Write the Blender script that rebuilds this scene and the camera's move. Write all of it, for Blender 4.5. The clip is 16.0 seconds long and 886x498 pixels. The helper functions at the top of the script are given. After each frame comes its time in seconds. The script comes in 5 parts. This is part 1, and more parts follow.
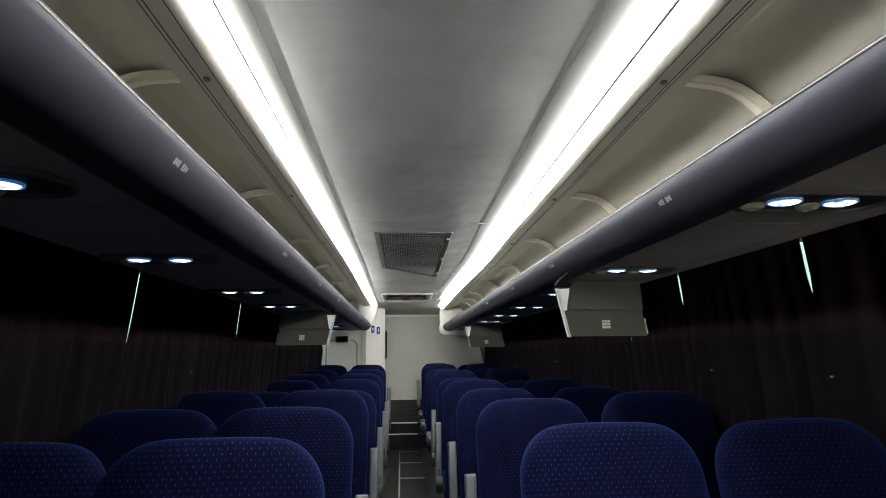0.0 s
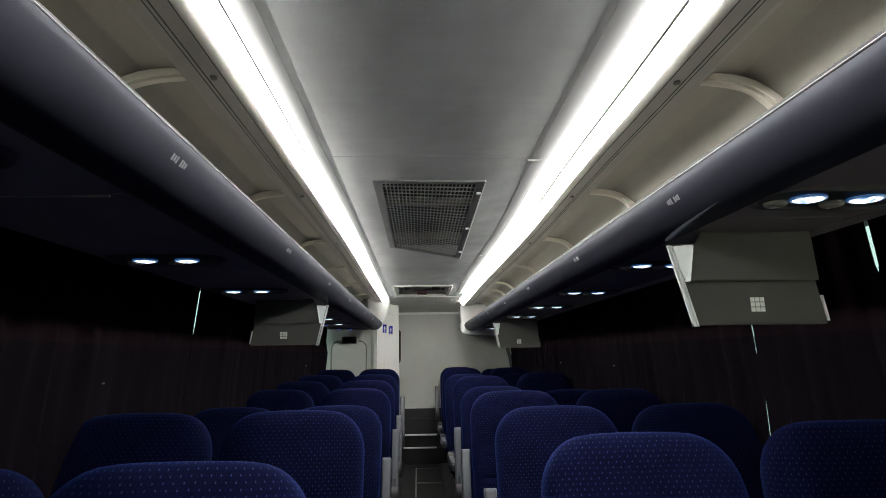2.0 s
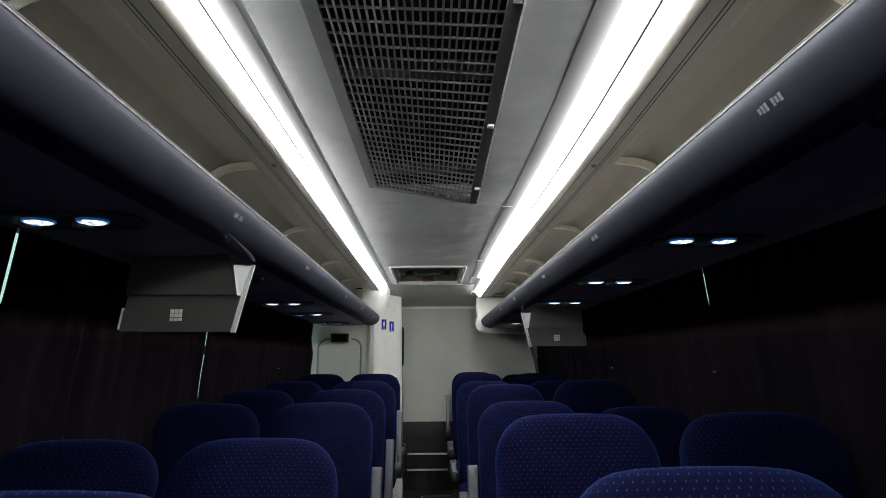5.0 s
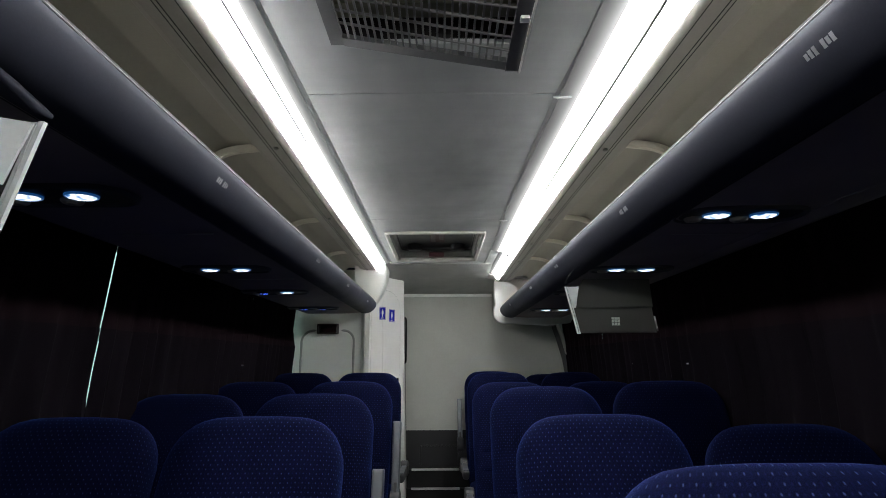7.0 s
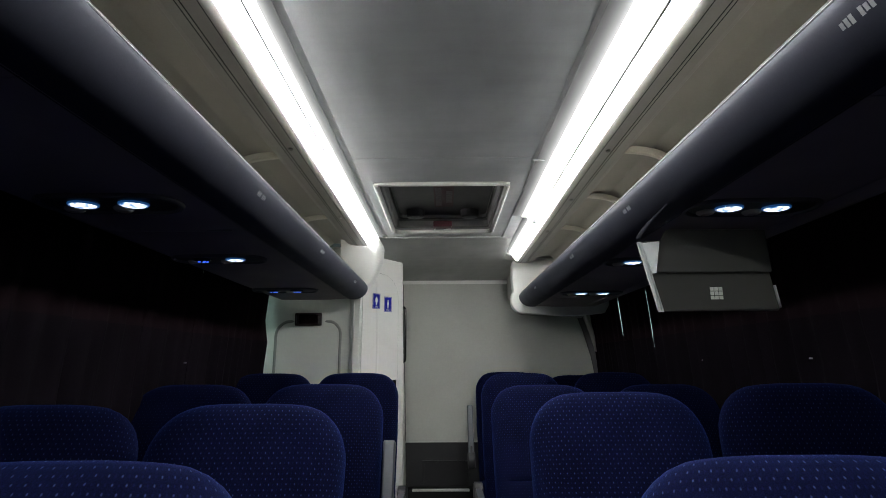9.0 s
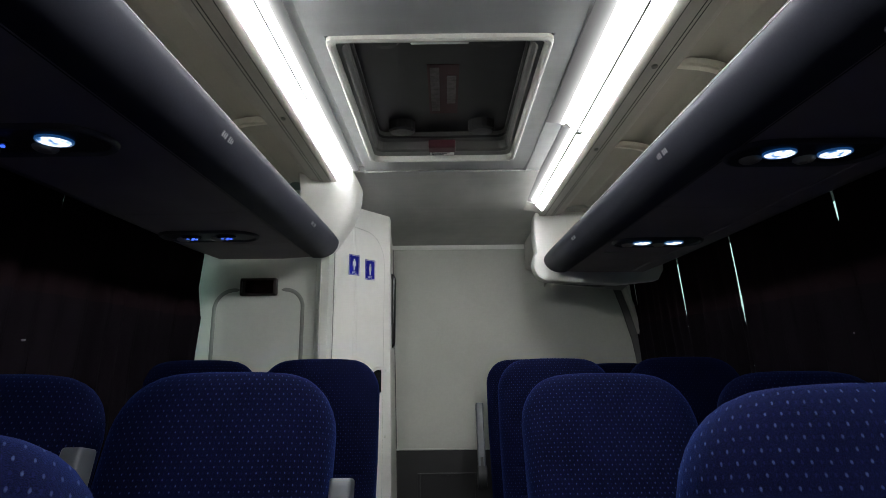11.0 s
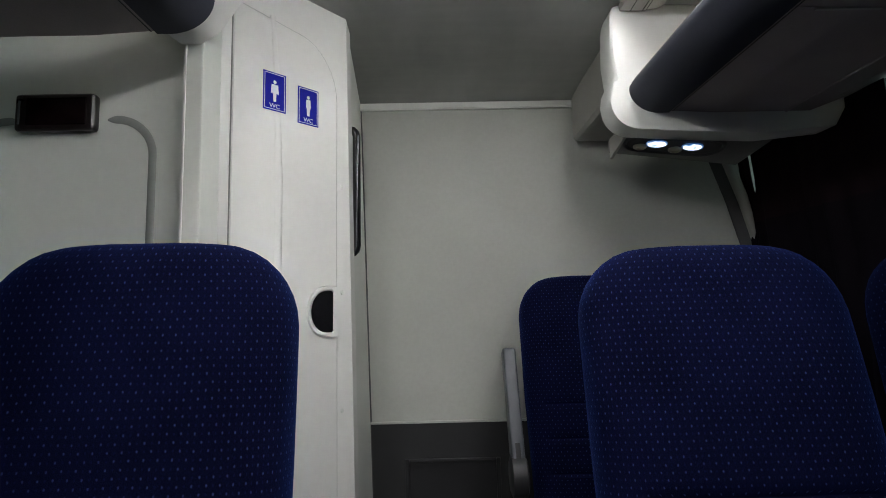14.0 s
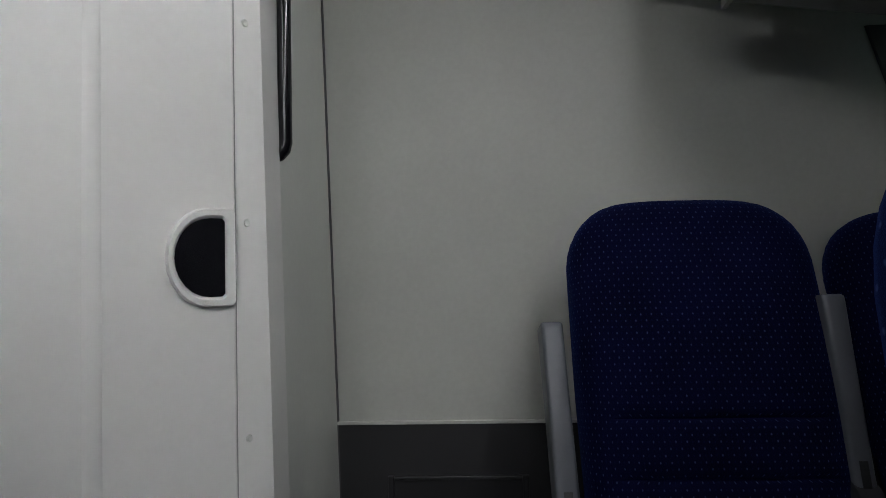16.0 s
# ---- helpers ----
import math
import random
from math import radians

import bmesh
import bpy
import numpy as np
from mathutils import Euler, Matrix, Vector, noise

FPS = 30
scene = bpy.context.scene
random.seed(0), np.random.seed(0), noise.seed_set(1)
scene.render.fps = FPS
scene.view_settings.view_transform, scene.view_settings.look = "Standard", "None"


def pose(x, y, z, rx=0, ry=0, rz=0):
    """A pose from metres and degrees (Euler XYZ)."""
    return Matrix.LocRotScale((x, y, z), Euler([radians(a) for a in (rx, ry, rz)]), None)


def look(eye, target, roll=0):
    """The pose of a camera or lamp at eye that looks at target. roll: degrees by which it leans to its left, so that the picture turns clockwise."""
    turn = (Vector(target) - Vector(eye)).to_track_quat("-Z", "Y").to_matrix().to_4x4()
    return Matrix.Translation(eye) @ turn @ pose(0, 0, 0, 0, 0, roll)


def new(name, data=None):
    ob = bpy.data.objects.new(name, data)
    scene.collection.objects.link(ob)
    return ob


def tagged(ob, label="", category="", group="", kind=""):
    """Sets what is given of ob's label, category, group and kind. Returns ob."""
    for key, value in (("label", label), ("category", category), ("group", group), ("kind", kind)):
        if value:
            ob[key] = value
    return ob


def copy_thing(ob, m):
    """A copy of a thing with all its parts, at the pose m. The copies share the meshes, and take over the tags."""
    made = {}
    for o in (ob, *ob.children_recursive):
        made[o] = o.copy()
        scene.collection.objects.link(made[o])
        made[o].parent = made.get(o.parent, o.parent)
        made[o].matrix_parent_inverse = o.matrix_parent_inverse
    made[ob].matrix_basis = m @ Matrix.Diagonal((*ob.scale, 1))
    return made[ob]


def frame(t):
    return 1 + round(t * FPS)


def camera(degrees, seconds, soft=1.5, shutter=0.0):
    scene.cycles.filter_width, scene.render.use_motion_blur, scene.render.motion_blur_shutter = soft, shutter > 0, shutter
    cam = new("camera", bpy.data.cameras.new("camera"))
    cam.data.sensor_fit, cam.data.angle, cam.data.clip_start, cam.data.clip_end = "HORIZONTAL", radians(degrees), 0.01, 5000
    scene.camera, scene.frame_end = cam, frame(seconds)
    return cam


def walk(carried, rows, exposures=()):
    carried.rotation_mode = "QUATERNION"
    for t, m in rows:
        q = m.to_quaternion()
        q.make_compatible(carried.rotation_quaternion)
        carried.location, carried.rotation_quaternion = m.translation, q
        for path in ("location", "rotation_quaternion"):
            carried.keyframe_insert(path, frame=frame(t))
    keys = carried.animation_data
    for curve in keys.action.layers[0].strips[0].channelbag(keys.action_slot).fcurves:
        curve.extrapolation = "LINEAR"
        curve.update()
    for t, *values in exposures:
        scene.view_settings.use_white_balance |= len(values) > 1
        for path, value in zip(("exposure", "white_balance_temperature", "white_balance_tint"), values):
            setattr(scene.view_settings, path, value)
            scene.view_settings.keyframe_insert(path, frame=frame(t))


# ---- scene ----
cam = camera(80.0, 16.0, soft=0.9)

PATH = [
    (0, (-0.098, -0.11, 1.411), (0.06, 1.847, 1.796), -0.6),
    (0.5, (-0.098, 0.125, 1.38), (0.027, 2.083, 1.767), -0.7),
    (1, (-0.108, 0.318, 1.398), (0.007, 2.276, 1.786), -0.8),
    (1.5, (-0.084, 0.564, 1.397), (0.022, 2.522, 1.79), -0.7),
    (2, (-0.079, 0.771, 1.408), (0.017, 2.729, 1.803), -0.8),
    (2.5, (-0.08, 1.034, 1.395), (0.004, 2.993, 1.786), -0.8),
    (3, (-0.067, 1.275, 1.402), (0.009, 3.234, 1.796), -0.8),
    (3.5, (-0.043, 1.474, 1.428), (0.019, 3.433, 1.829), -0.6),
    (4, (-0.019, 1.602, 1.399), (0.035, 3.56, 1.806), -0.5),
    (6.5, (0.009, 2.551, 1.366), (0.021, 4.507, 1.782), -0.3),
    (7, (0.001, 2.803, 1.348), (0.007, 4.759, 1.765), -0.3),
    (7.5, (0.023, 2.996, 1.371), (0.025, 4.953, 1.786), -0.2),
    (8, (0.012, 3.196, 1.342), (0.007, 5.15, 1.769), -0.2),
    (10.5, (-0.056, 4.203, 1.3), (-0.059, 6.159, 1.717), -0.5),
    (11, (-0.025, 4.456, 1.276), (-0.033, 6.414, 1.681), -0.6),
    (11.5, (-0.037, 4.631, 1.279), (-0.029, 6.593, 1.667), -0.9),
    (12, (-0.064, 4.866, 1.222), (-0.054, 6.833, 1.579), -1.0),
    (12.5, (-0.078, 5.072, 1.21), (-0.075, 7.044, 1.54), -0.9),
    (13, (-0.075, 5.316, 1.215), (-0.049, 7.294, 1.51), -1.1),
    (13.5, (-0.092, 5.494, 1.189), (-0.062, 7.474, 1.467), -1.3),
    (14, (-0.066, 5.685, 1.175), (-0.043, 7.673, 1.395), -1.3),
    (14.5, (-0.047, 5.875, 1.199), (-0.035, 7.867, 1.372), -1.3),
    (15, (-0.04, 6.001, 1.213), (-0.047, 7.996, 1.363), -1.3),
    (15.5, (-0.049, 6.182, 1.168), (-0.072, 8.179, 1.268), -1.2),
    (16, (-0.025, 6.354, 1.165), (-0.068, 8.353, 1.199), -1.0),
]
EXPOSURES = [(0.0, 0.25, 6650, 9), (3.0, 0.0, 6500, 10), (6.5, -0.12, 6350, 10), (11.0, -0.08, 6350, 10), (12.5, 0.12, 6400, 11), (13.5, 0.25, 6350, 12), (14.0, 0.2, 6350, 12), (14.5, 0.05, 6300, 13), (15.0, -0.05, 6250, 13), (16.0, -0.2, 6200, 14)]
walk(cam, [(t, look(eye, target, roll)) for t, eye, target, roll in PATH], EXPOSURES)

# ------------------------------------------------------------------ world and exposure
world = bpy.data.worlds.new("night")
scene.world = world
world.use_nodes = True
world.node_tree.nodes["Background"].inputs[0].default_value = (0.010, 0.012, 0.016, 1)
world.node_tree.nodes["Background"].inputs[1].default_value = 0.3

LED_STRENGTH = 22.5
SPOT_STRENGTH = 3.0
CLOTH_DARK, CLOTH_PALE, CLOTH_FLECK = (0.0020, 0.0025, 0.0122), (0.0034, 0.0043, 0.0220), (0.043, 0.062, 0.132)

# ------------------------------------------------------------------ materials


class Nodes:
    """Short way to write a node material."""

    def __init__(self, name):
        self.mat = bpy.data.materials.new(name)
        self.mat.use_nodes = True
        self.tree = self.mat.node_tree
        self.bsdf = self.tree.nodes["Principled BSDF"]
        self.where = None

    def node(self, kind, **values):
        n = self.tree.nodes.new(kind)
        for key, value in values.items():
            n.inputs[key].default_value = value
        return n

    def link(self, a, b):
        self.tree.links.new(a, b)

    def coords(self):
        if self.where is None:
            self.where = self.tree.nodes.new("ShaderNodeTexCoord")
        return self.where.outputs["Object"]

    def noise(self, scale, detail=4.0, stretch=None):
        n = self.node("ShaderNodeTexNoise", Scale=scale, Detail=detail)
        if stretch:
            m = self.node("ShaderNodeMapping", Scale=stretch)
            self.link(self.coords(), m.inputs["Vector"])
            self.link(m.outputs[0], n.inputs["Vector"])
        else:
            self.link(self.coords(), n.inputs["Vector"])
        return n.outputs[0]

    def ramp(self, value, a, b, lo=0.35, hi=0.65):
        r = self.tree.nodes.new("ShaderNodeValToRGB")
        r.color_ramp.elements[0].position, r.color_ramp.elements[1].position = lo, hi
        r.color_ramp.elements[0].color, r.color_ramp.elements[1].color = (*a, 1), (*b, 1)
        self.link(value, r.inputs[0])
        return r.outputs[0]

    def maths(self, op, a, b=None):
        n = self.tree.nodes.new("ShaderNodeMath")
        n.operation = op
        for slot, v in zip(n.inputs, (a, b)):
            if v is None:
                continue
            if isinstance(v, (int, float)):
                slot.default_value = v
            else:
                self.link(v, slot)
        return n.outputs[0]

    def mix(self, factor, a, b, mode="MIX"):
        n = self.tree.nodes.new("ShaderNodeMix")
        n.data_type, n.blend_type = "RGBA", mode
        for slot, v in zip((n.inputs[0], n.inputs[6], n.inputs[7]), (factor, a, b)):
            if isinstance(v, (int, float)):
                slot.default_value = v
            elif isinstance(v, tuple):
                slot.default_value = (*v, 1)
            else:
                self.link(v, slot)
        return n.outputs[2]

    def bump(self, height, strength=0.2, distance=0.002):
        b = self.node("ShaderNodeBump", Strength=strength, Distance=distance)
        self.link(height, b.inputs["Height"])
        self.link(b.outputs[0], self.bsdf.inputs["Normal"])


def surface(name, colour, rough=0.5, spread=0.12, grain=220.0, blotch=3.0, bump=0.1, metal=0.0, wear=0.0, depth=0.001, gloss=0.5):
    """A painted, moulded or metal surface: blotches, fine grain, uneven gloss."""
    m = Nodes(name)
    dark = tuple(c * (1 - spread) for c in colour)
    pale = tuple(min(1, c * (1 + spread)) for c in colour)
    col = m.ramp(m.noise(blotch, 5.0), dark, pale)
    fine = m.noise(grain, 3.0)
    col = m.mix(0.25, col, m.ramp(fine, dark, pale), "MIX")
    if wear:
        scratch = m.noise(38.0, 8.0, (1.0, 0.12, 1.0))
        col = m.mix(m.maths("MULTIPLY", m.ramp(scratch, (0, 0, 0), (1, 1, 1), 0.62, 0.8), wear), col, pale)
    m.link(col, m.bsdf.inputs["Base Color"])
    m.bsdf.inputs["Metallic"].default_value = metal
    m.bsdf.inputs["Specular IOR Level"].default_value = gloss
    r = m.maths("ADD", m.maths("MULTIPLY", m.noise(blotch * 3, 4.0), 0.18), rough - 0.09)
    m.link(r, m.bsdf.inputs["Roughness"])
    if bump:
        m.bump(fine, bump, depth)
    return m.mat


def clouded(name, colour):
    """Satin laminate, unevenly polished and slightly dented: wavy reflections of the strips, their soft clouds and
    streaks also painted into the base colour.
    """
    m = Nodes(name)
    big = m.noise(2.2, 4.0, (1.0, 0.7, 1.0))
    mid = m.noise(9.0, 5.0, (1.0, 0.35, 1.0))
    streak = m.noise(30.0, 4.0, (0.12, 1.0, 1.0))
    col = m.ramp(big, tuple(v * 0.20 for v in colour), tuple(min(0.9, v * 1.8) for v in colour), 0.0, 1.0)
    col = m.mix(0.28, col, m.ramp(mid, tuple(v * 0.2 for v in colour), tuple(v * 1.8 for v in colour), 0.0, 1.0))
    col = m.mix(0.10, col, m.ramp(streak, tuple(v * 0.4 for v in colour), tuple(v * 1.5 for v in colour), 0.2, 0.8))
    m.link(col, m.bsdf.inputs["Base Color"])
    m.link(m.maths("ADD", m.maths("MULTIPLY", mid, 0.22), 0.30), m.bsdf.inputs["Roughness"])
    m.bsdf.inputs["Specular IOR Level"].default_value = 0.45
    dents = m.noise(3.4, 2.0, (1.0, 0.8, 1.0))
    height = m.maths("ADD", m.maths("MULTIPLY", dents, 3.2), m.maths("ADD", m.maths("MULTIPLY", mid, 0.3), m.maths("MULTIPLY", m.noise(120.0, 2.0), 0.012)))
    m.bump(height, 0.60, 0.010)
    return m.mat


def glow(name, colour, strength, base=0.8, rough=0.4):
    m = Nodes(name)
    m.bsdf.inputs["Base Color"].default_value = (base, base, base, 1)
    m.bsdf.inputs["Roughness"].default_value = rough
    m.bsdf.inputs["Emission Color"].default_value = (*colour, 1)
    m.bsdf.inputs["Emission Strength"].default_value = strength
    return m.mat


def cove_glow():
    """Cove lit by the strip, put in as its own glow: it dies away from the tube (u = 0) to the ceiling (u = 1),
    unevenly along its length.
    """
    m = Nodes("lit_cove_glow")
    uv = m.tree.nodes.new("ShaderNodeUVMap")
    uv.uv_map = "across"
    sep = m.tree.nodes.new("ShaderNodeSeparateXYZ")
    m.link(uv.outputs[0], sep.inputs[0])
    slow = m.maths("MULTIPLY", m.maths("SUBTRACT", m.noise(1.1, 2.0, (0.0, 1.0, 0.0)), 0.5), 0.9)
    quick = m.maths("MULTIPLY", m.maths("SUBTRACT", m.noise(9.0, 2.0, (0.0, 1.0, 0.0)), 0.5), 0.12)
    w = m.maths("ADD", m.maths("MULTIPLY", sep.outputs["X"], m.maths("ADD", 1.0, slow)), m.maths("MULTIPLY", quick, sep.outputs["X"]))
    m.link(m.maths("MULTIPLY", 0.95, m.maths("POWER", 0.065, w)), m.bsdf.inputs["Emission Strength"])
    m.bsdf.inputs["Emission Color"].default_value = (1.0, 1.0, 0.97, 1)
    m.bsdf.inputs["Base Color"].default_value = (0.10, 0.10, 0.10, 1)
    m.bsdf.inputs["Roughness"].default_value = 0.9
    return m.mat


def lamp_lens():
    """Clear lens over a cluster of cold white diodes, uneven, bluish between them."""
    m = Nodes("spot_lens")
    cells = m.node("ShaderNodeTexVoronoi", Scale=95.0)
    m.link(m.coords(), cells.inputs["Vector"])
    col = m.ramp(cells.outputs["Distance"], (0.95, 0.98, 1.0), (0.08, 0.40, 1.0), 0.42, 0.90)
    m.link(col, m.bsdf.inputs["Emission Color"])
    power = m.maths("SUBTRACT", SPOT_STRENGTH, m.maths("MULTIPLY", cells.outputs["Distance"], SPOT_STRENGTH * 0.9))
    m.link(power, m.bsdf.inputs["Emission Strength"])
    m.bsdf.inputs["Roughness"].default_value = 0.2
    return m.mat


def moquette():
    """Dark blue seat cloth with pale upright flecks in staggered rows and a short pile."""
    m = Nodes("blue_moquette")
    sep = m.tree.nodes.new("ShaderNodeSeparateXYZ")
    m.link(m.coords(), sep.inputs[0])
    px, pz = 0.0176, 0.0104
    wob = m.maths("MULTIPLY", m.maths("SUBTRACT", m.noise(14.0, 2.0), 0.5), 0.006)
    row = m.maths("DIVIDE", m.maths("ADD", sep.outputs["Z"], wob), pz)
    row_i = m.maths("FLOOR", row)
    odd = m.maths("MULTIPLY", m.maths("MODULO", m.maths("ABSOLUTE", row_i), 2.0), 0.5)
    turn = m.maths("MAXIMUM", m.maths("MINIMUM", m.maths("MULTIPLY", sep.outputs["X"], 7.0), 1.0), -1.0)
    depth_shift = m.maths("MULTIPLY", m.maths("ADD", sep.outputs["Y"], 0.066), turn)
    u = m.maths("ADD", m.maths("DIVIDE", m.maths("ADD", m.maths("ADD", sep.outputs["X"], depth_shift), wob), px), odd)
    fu = m.maths("SUBTRACT", m.maths("FRACT", u), 0.5)
    fv = m.maths("SUBTRACT", m.maths("FRACT", row), 0.5)
    d = m.maths("ADD", m.maths("POWER", m.maths("ABSOLUTE", m.maths("MULTIPLY", fu, 9.8)), 2.0),
                m.maths("POWER", m.maths("ABSOLUTE", m.maths("MULTIPLY", fv, 4.2)), 2.0))
    fleck = m.maths("MAXIMUM", m.maths("MINIMUM", m.maths("SUBTRACT", 1.35, m.maths("ADD", d, m.maths("MULTIPLY", m.noise(420.0, 2.0), 0.9))), 1.0), 0.0)
    # a second, fainter fleck between the pale ones
    fu2 = m.maths("SUBTRACT", m.maths("FRACT", m.maths("ADD", u, 0.5)), 0.5)
    d2 = m.maths("ADD", m.maths("POWER", m.maths("ABSOLUTE", m.maths("MULTIPLY", fu2, 10.0)), 2.0),
                 m.maths("POWER", m.maths("ABSOLUTE", m.maths("MULTIPLY", fv, 4.0)), 2.0))
    faint = m.maths("LESS_THAN", m.maths("ADD", d2, m.maths("MULTIPLY", m.noise(380.0, 2.0), 1.1)), 1.0)
    base = m.ramp(m.noise(9.0, 6.0), CLOTH_DARK, CLOTH_PALE)
    pile = m.noise(900.0, 2.0)
    base = m.mix(0.35, base, m.ramp(pile, tuple(v * 0.6 for v in CLOTH_DARK), tuple(v * 1.4 for v in CLOTH_PALE)))
    base = m.mix(m.maths("MULTIPLY", faint, 0.30), base, tuple(v * 2.6 for v in CLOTH_PALE))
    worn = m.maths("ADD", 0.35, m.maths("MULTIPLY", m.noise(26.0, 3.0), 0.9))
    col = m.mix(m.maths("MULTIPLY", fleck, worn), base, CLOTH_FLECK)
    m.link(col, m.bsdf.inputs["Base Color"])
    m.bsdf.inputs["Roughness"].default_value = 0.92
    m.bsdf.inputs["Sheen Weight"].default_value = 0.34
    m.bsdf.inputs["Sheen Roughness"].default_value = 0.46
    m.bsdf.inputs["Sheen Tint"].default_value = (0.031, 0.078, 0.36, 1)
    m.bsdf.inputs["Specular IOR Level"].default_value = 0.03
    m.bump(m.maths("ADD", pile, m.maths("MULTIPLY", fleck, 0.6)), 0.35, 0.0015)
    return m.mat


def curtain_cloth(name, a, b):
    m = Nodes(name)
    weave = m.noise(600.0, 2.0, (1.0, 1.0, 0.25))
    col = m.mix(0.3, m.ramp(m.noise(6.0, 4.0, (1, 1, 0.3)), a, b), m.ramp(weave, a, b))
    m.link(col, m.bsdf.inputs["Base Color"])
    m.bsdf.inputs["Roughness"].default_value = 0.95
    m.bsdf.inputs["Specular IOR Level"].default_value = 0.04
    m.bump(weave, 0.3, 0.001)
    return m.mat


def pane_glass():
    m = Nodes("tinted_glass")
    m.bsdf.inputs["Base Color"].default_value = (0.5, 0.56, 0.55, 1)
    m.bsdf.inputs["Roughness"].default_value = 0.02
    m.bsdf.inputs["Transmission Weight"].default_value = 1.0
    return m.mat


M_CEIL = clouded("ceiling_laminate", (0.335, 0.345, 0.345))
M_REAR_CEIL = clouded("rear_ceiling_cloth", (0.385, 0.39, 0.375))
M_COVE_EDGE = surface("cove_edge", (0.36, 0.365, 0.36), 0.5, 0.08, 60, 3.0, 0.03)
M_LINING = surface("rack_lining", (0.43, 0.415, 0.37), 0.55, 0.07, 160, 2.0, 0.08)
M_BRACKET = surface("bracket_plastic", (0.80, 0.77, 0.69), 0.42, 0.06, 200, 5, 0.05)
M_RAIL = surface("rail_grey", (0.40, 0.39, 0.36), 0.40, 0.08, 180, 4, 0.05)
M_GROOVE = surface("groove_rubber", (0.03, 0.03, 0.03), 0.6, 0.2, 150, 6, 0.05)
M_FASCIA = surface("rack_fascia_paint", (0.043, 0.046, 0.064), 0.60, 0.10, 240, 2.5, 0.06, gloss=0.18)
M_UNDER = surface("rack_underside_cloth", (0.36, 0.315, 0.315), 0.75, 0.14, 350, 3.0, 0.2)
M_LIP = surface("lip_aluminium", (0.20, 0.20, 0.21), 0.42, 0.05, 200, 8, 0.03, metal=0.3)
M_WHITE = surface("white_moulding", (0.80, 0.80, 0.77), 0.36, 0.035, 60, 2.5, 0.02)
M_PANEL = surface("toilet_panel", (0.74, 0.76, 0.71), 0.42, 0.05, 70, 1.8, 0.03, wear=0.08)
M_WALL = surface("rear_wall_laminate", (0.51, 0.52, 0.48), 0.50, 0.08, 90, 2.2, 0.05, wear=0.08)
M_SHADE_AND_GAP = surface("panel_shade_and_gap", (0.30, 0.31, 0.29), 0.6, 0.1, 180, 3, 0.05)
M_DIVIDER = surface("strip_divider", (0.10, 0.10, 0.10), 0.55, 0.15, 180, 4, 0.05)
M_DARK = surface("dark_plastic", (0.018, 0.018, 0.020), 0.42, 0.2, 260, 5, 0.1)
M_BLACK = surface("gloss_black", (0.010, 0.010, 0.012), 0.16, 0.2, 120, 4, 0.02)
M_CLOCK_CASE = surface("clock_case", (0.012, 0.009, 0.009), 0.30, 0.15, 160, 5, 0.04)
M_CLOCK = surface("clock_window", (0.007, 0.0035, 0.004), 0.12, 0.2, 120, 4, 0.02)
M_WEDGE = surface("lamp_box_grey", (0.20, 0.20, 0.20), 0.5, 0.10, 240, 6, 0.08)
M_BEZEL = surface("console_bezel", (0.085, 0.083, 0.090), 0.40, 0.15, 240, 6, 0.08)
M_NOZZLE = surface("air_nozzle_beige", (0.46, 0.42, 0.33), 0.5, 0.1, 200, 8, 0.05)
M_SPOT = lamp_lens()
M_SPOT_BLUE = glow("spot_rim_blue", (0.04, 0.30, 1.0), 0.14)
M_SPOT_DIM = glow("spot_lens_dim", (0.05, 0.14, 1.0), 1.2)
M_COVE_GLOW = cove_glow()
M_LED = glow("led_diffuser", (1.0, 1.0, 0.965), LED_STRENGTH)
M_TV = surface("monitor_back", (0.085, 0.085, 0.079), 0.5, 0.08, 300, 4, 0.1)
M_TV_EDGE = surface("monitor_edge_white", (0.80, 0.82, 0.82), 0.35, 0.05, 200, 6, 0.03)
M_MARK = surface("printed_grey", (0.84, 0.86, 0.82), 0.6, 0.08, 300, 10, 0.02)
M_LABEL = surface("label_print", (0.33, 0.335, 0.36), 0.5, 0.15, 300, 10, 0.02)
M_STICKER_INK = surface("label_ink", (0.065, 0.065, 0.08), 0.5, 0.12, 300, 10, 0.02)
M_FLOOR = surface("aisle_vinyl", (0.015, 0.015, 0.016), 0.6, 0.25, 420, 4, 0.15, wear=0.4, gloss=0.2)
M_PLATFORM = surface("platform_carpet", (0.022, 0.022, 0.026), 0.9, 0.25, 500, 5, 0.4)
M_BASE = surface("dark_skirting", (0.023, 0.023, 0.025), 0.6, 0.12, 300, 3, 0.15, wear=0.3)
M_ALU = surface("step_nosing", (0.75, 0.75, 0.73), 0.32, 0.1, 260, 10, 0.1, metal=0.7)
M_LINE = surface("floor_joint_strip", (0.30, 0.29, 0.27), 0.45, 0.15, 260, 10, 0.1, metal=0.5)
M_ARM = surface("armrest_grey", (0.085, 0.092, 0.106), 0.40, 0.08, 220, 6, 0.06, wear=0.2)
M_SEATFRAME = surface("seat_frame_black", (0.022, 0.022, 0.025), 0.5, 0.15, 200, 5, 0.1)
M_CLOTH = moquette()
M_CURTAIN = curtain_cloth("curtain_cloth", (0.0060, 0.0047, 0.0068), (0.0112, 0.0086, 0.0124))
M_PELMET = curtain_cloth("pelmet_cloth", (0.0125, 0.0070, 0.0090), (0.0190, 0.0106, 0.0134))
M_SIDE = surface("side_lining", (0.10, 0.10, 0.105), 0.7, 0.12, 300, 3, 0.15)
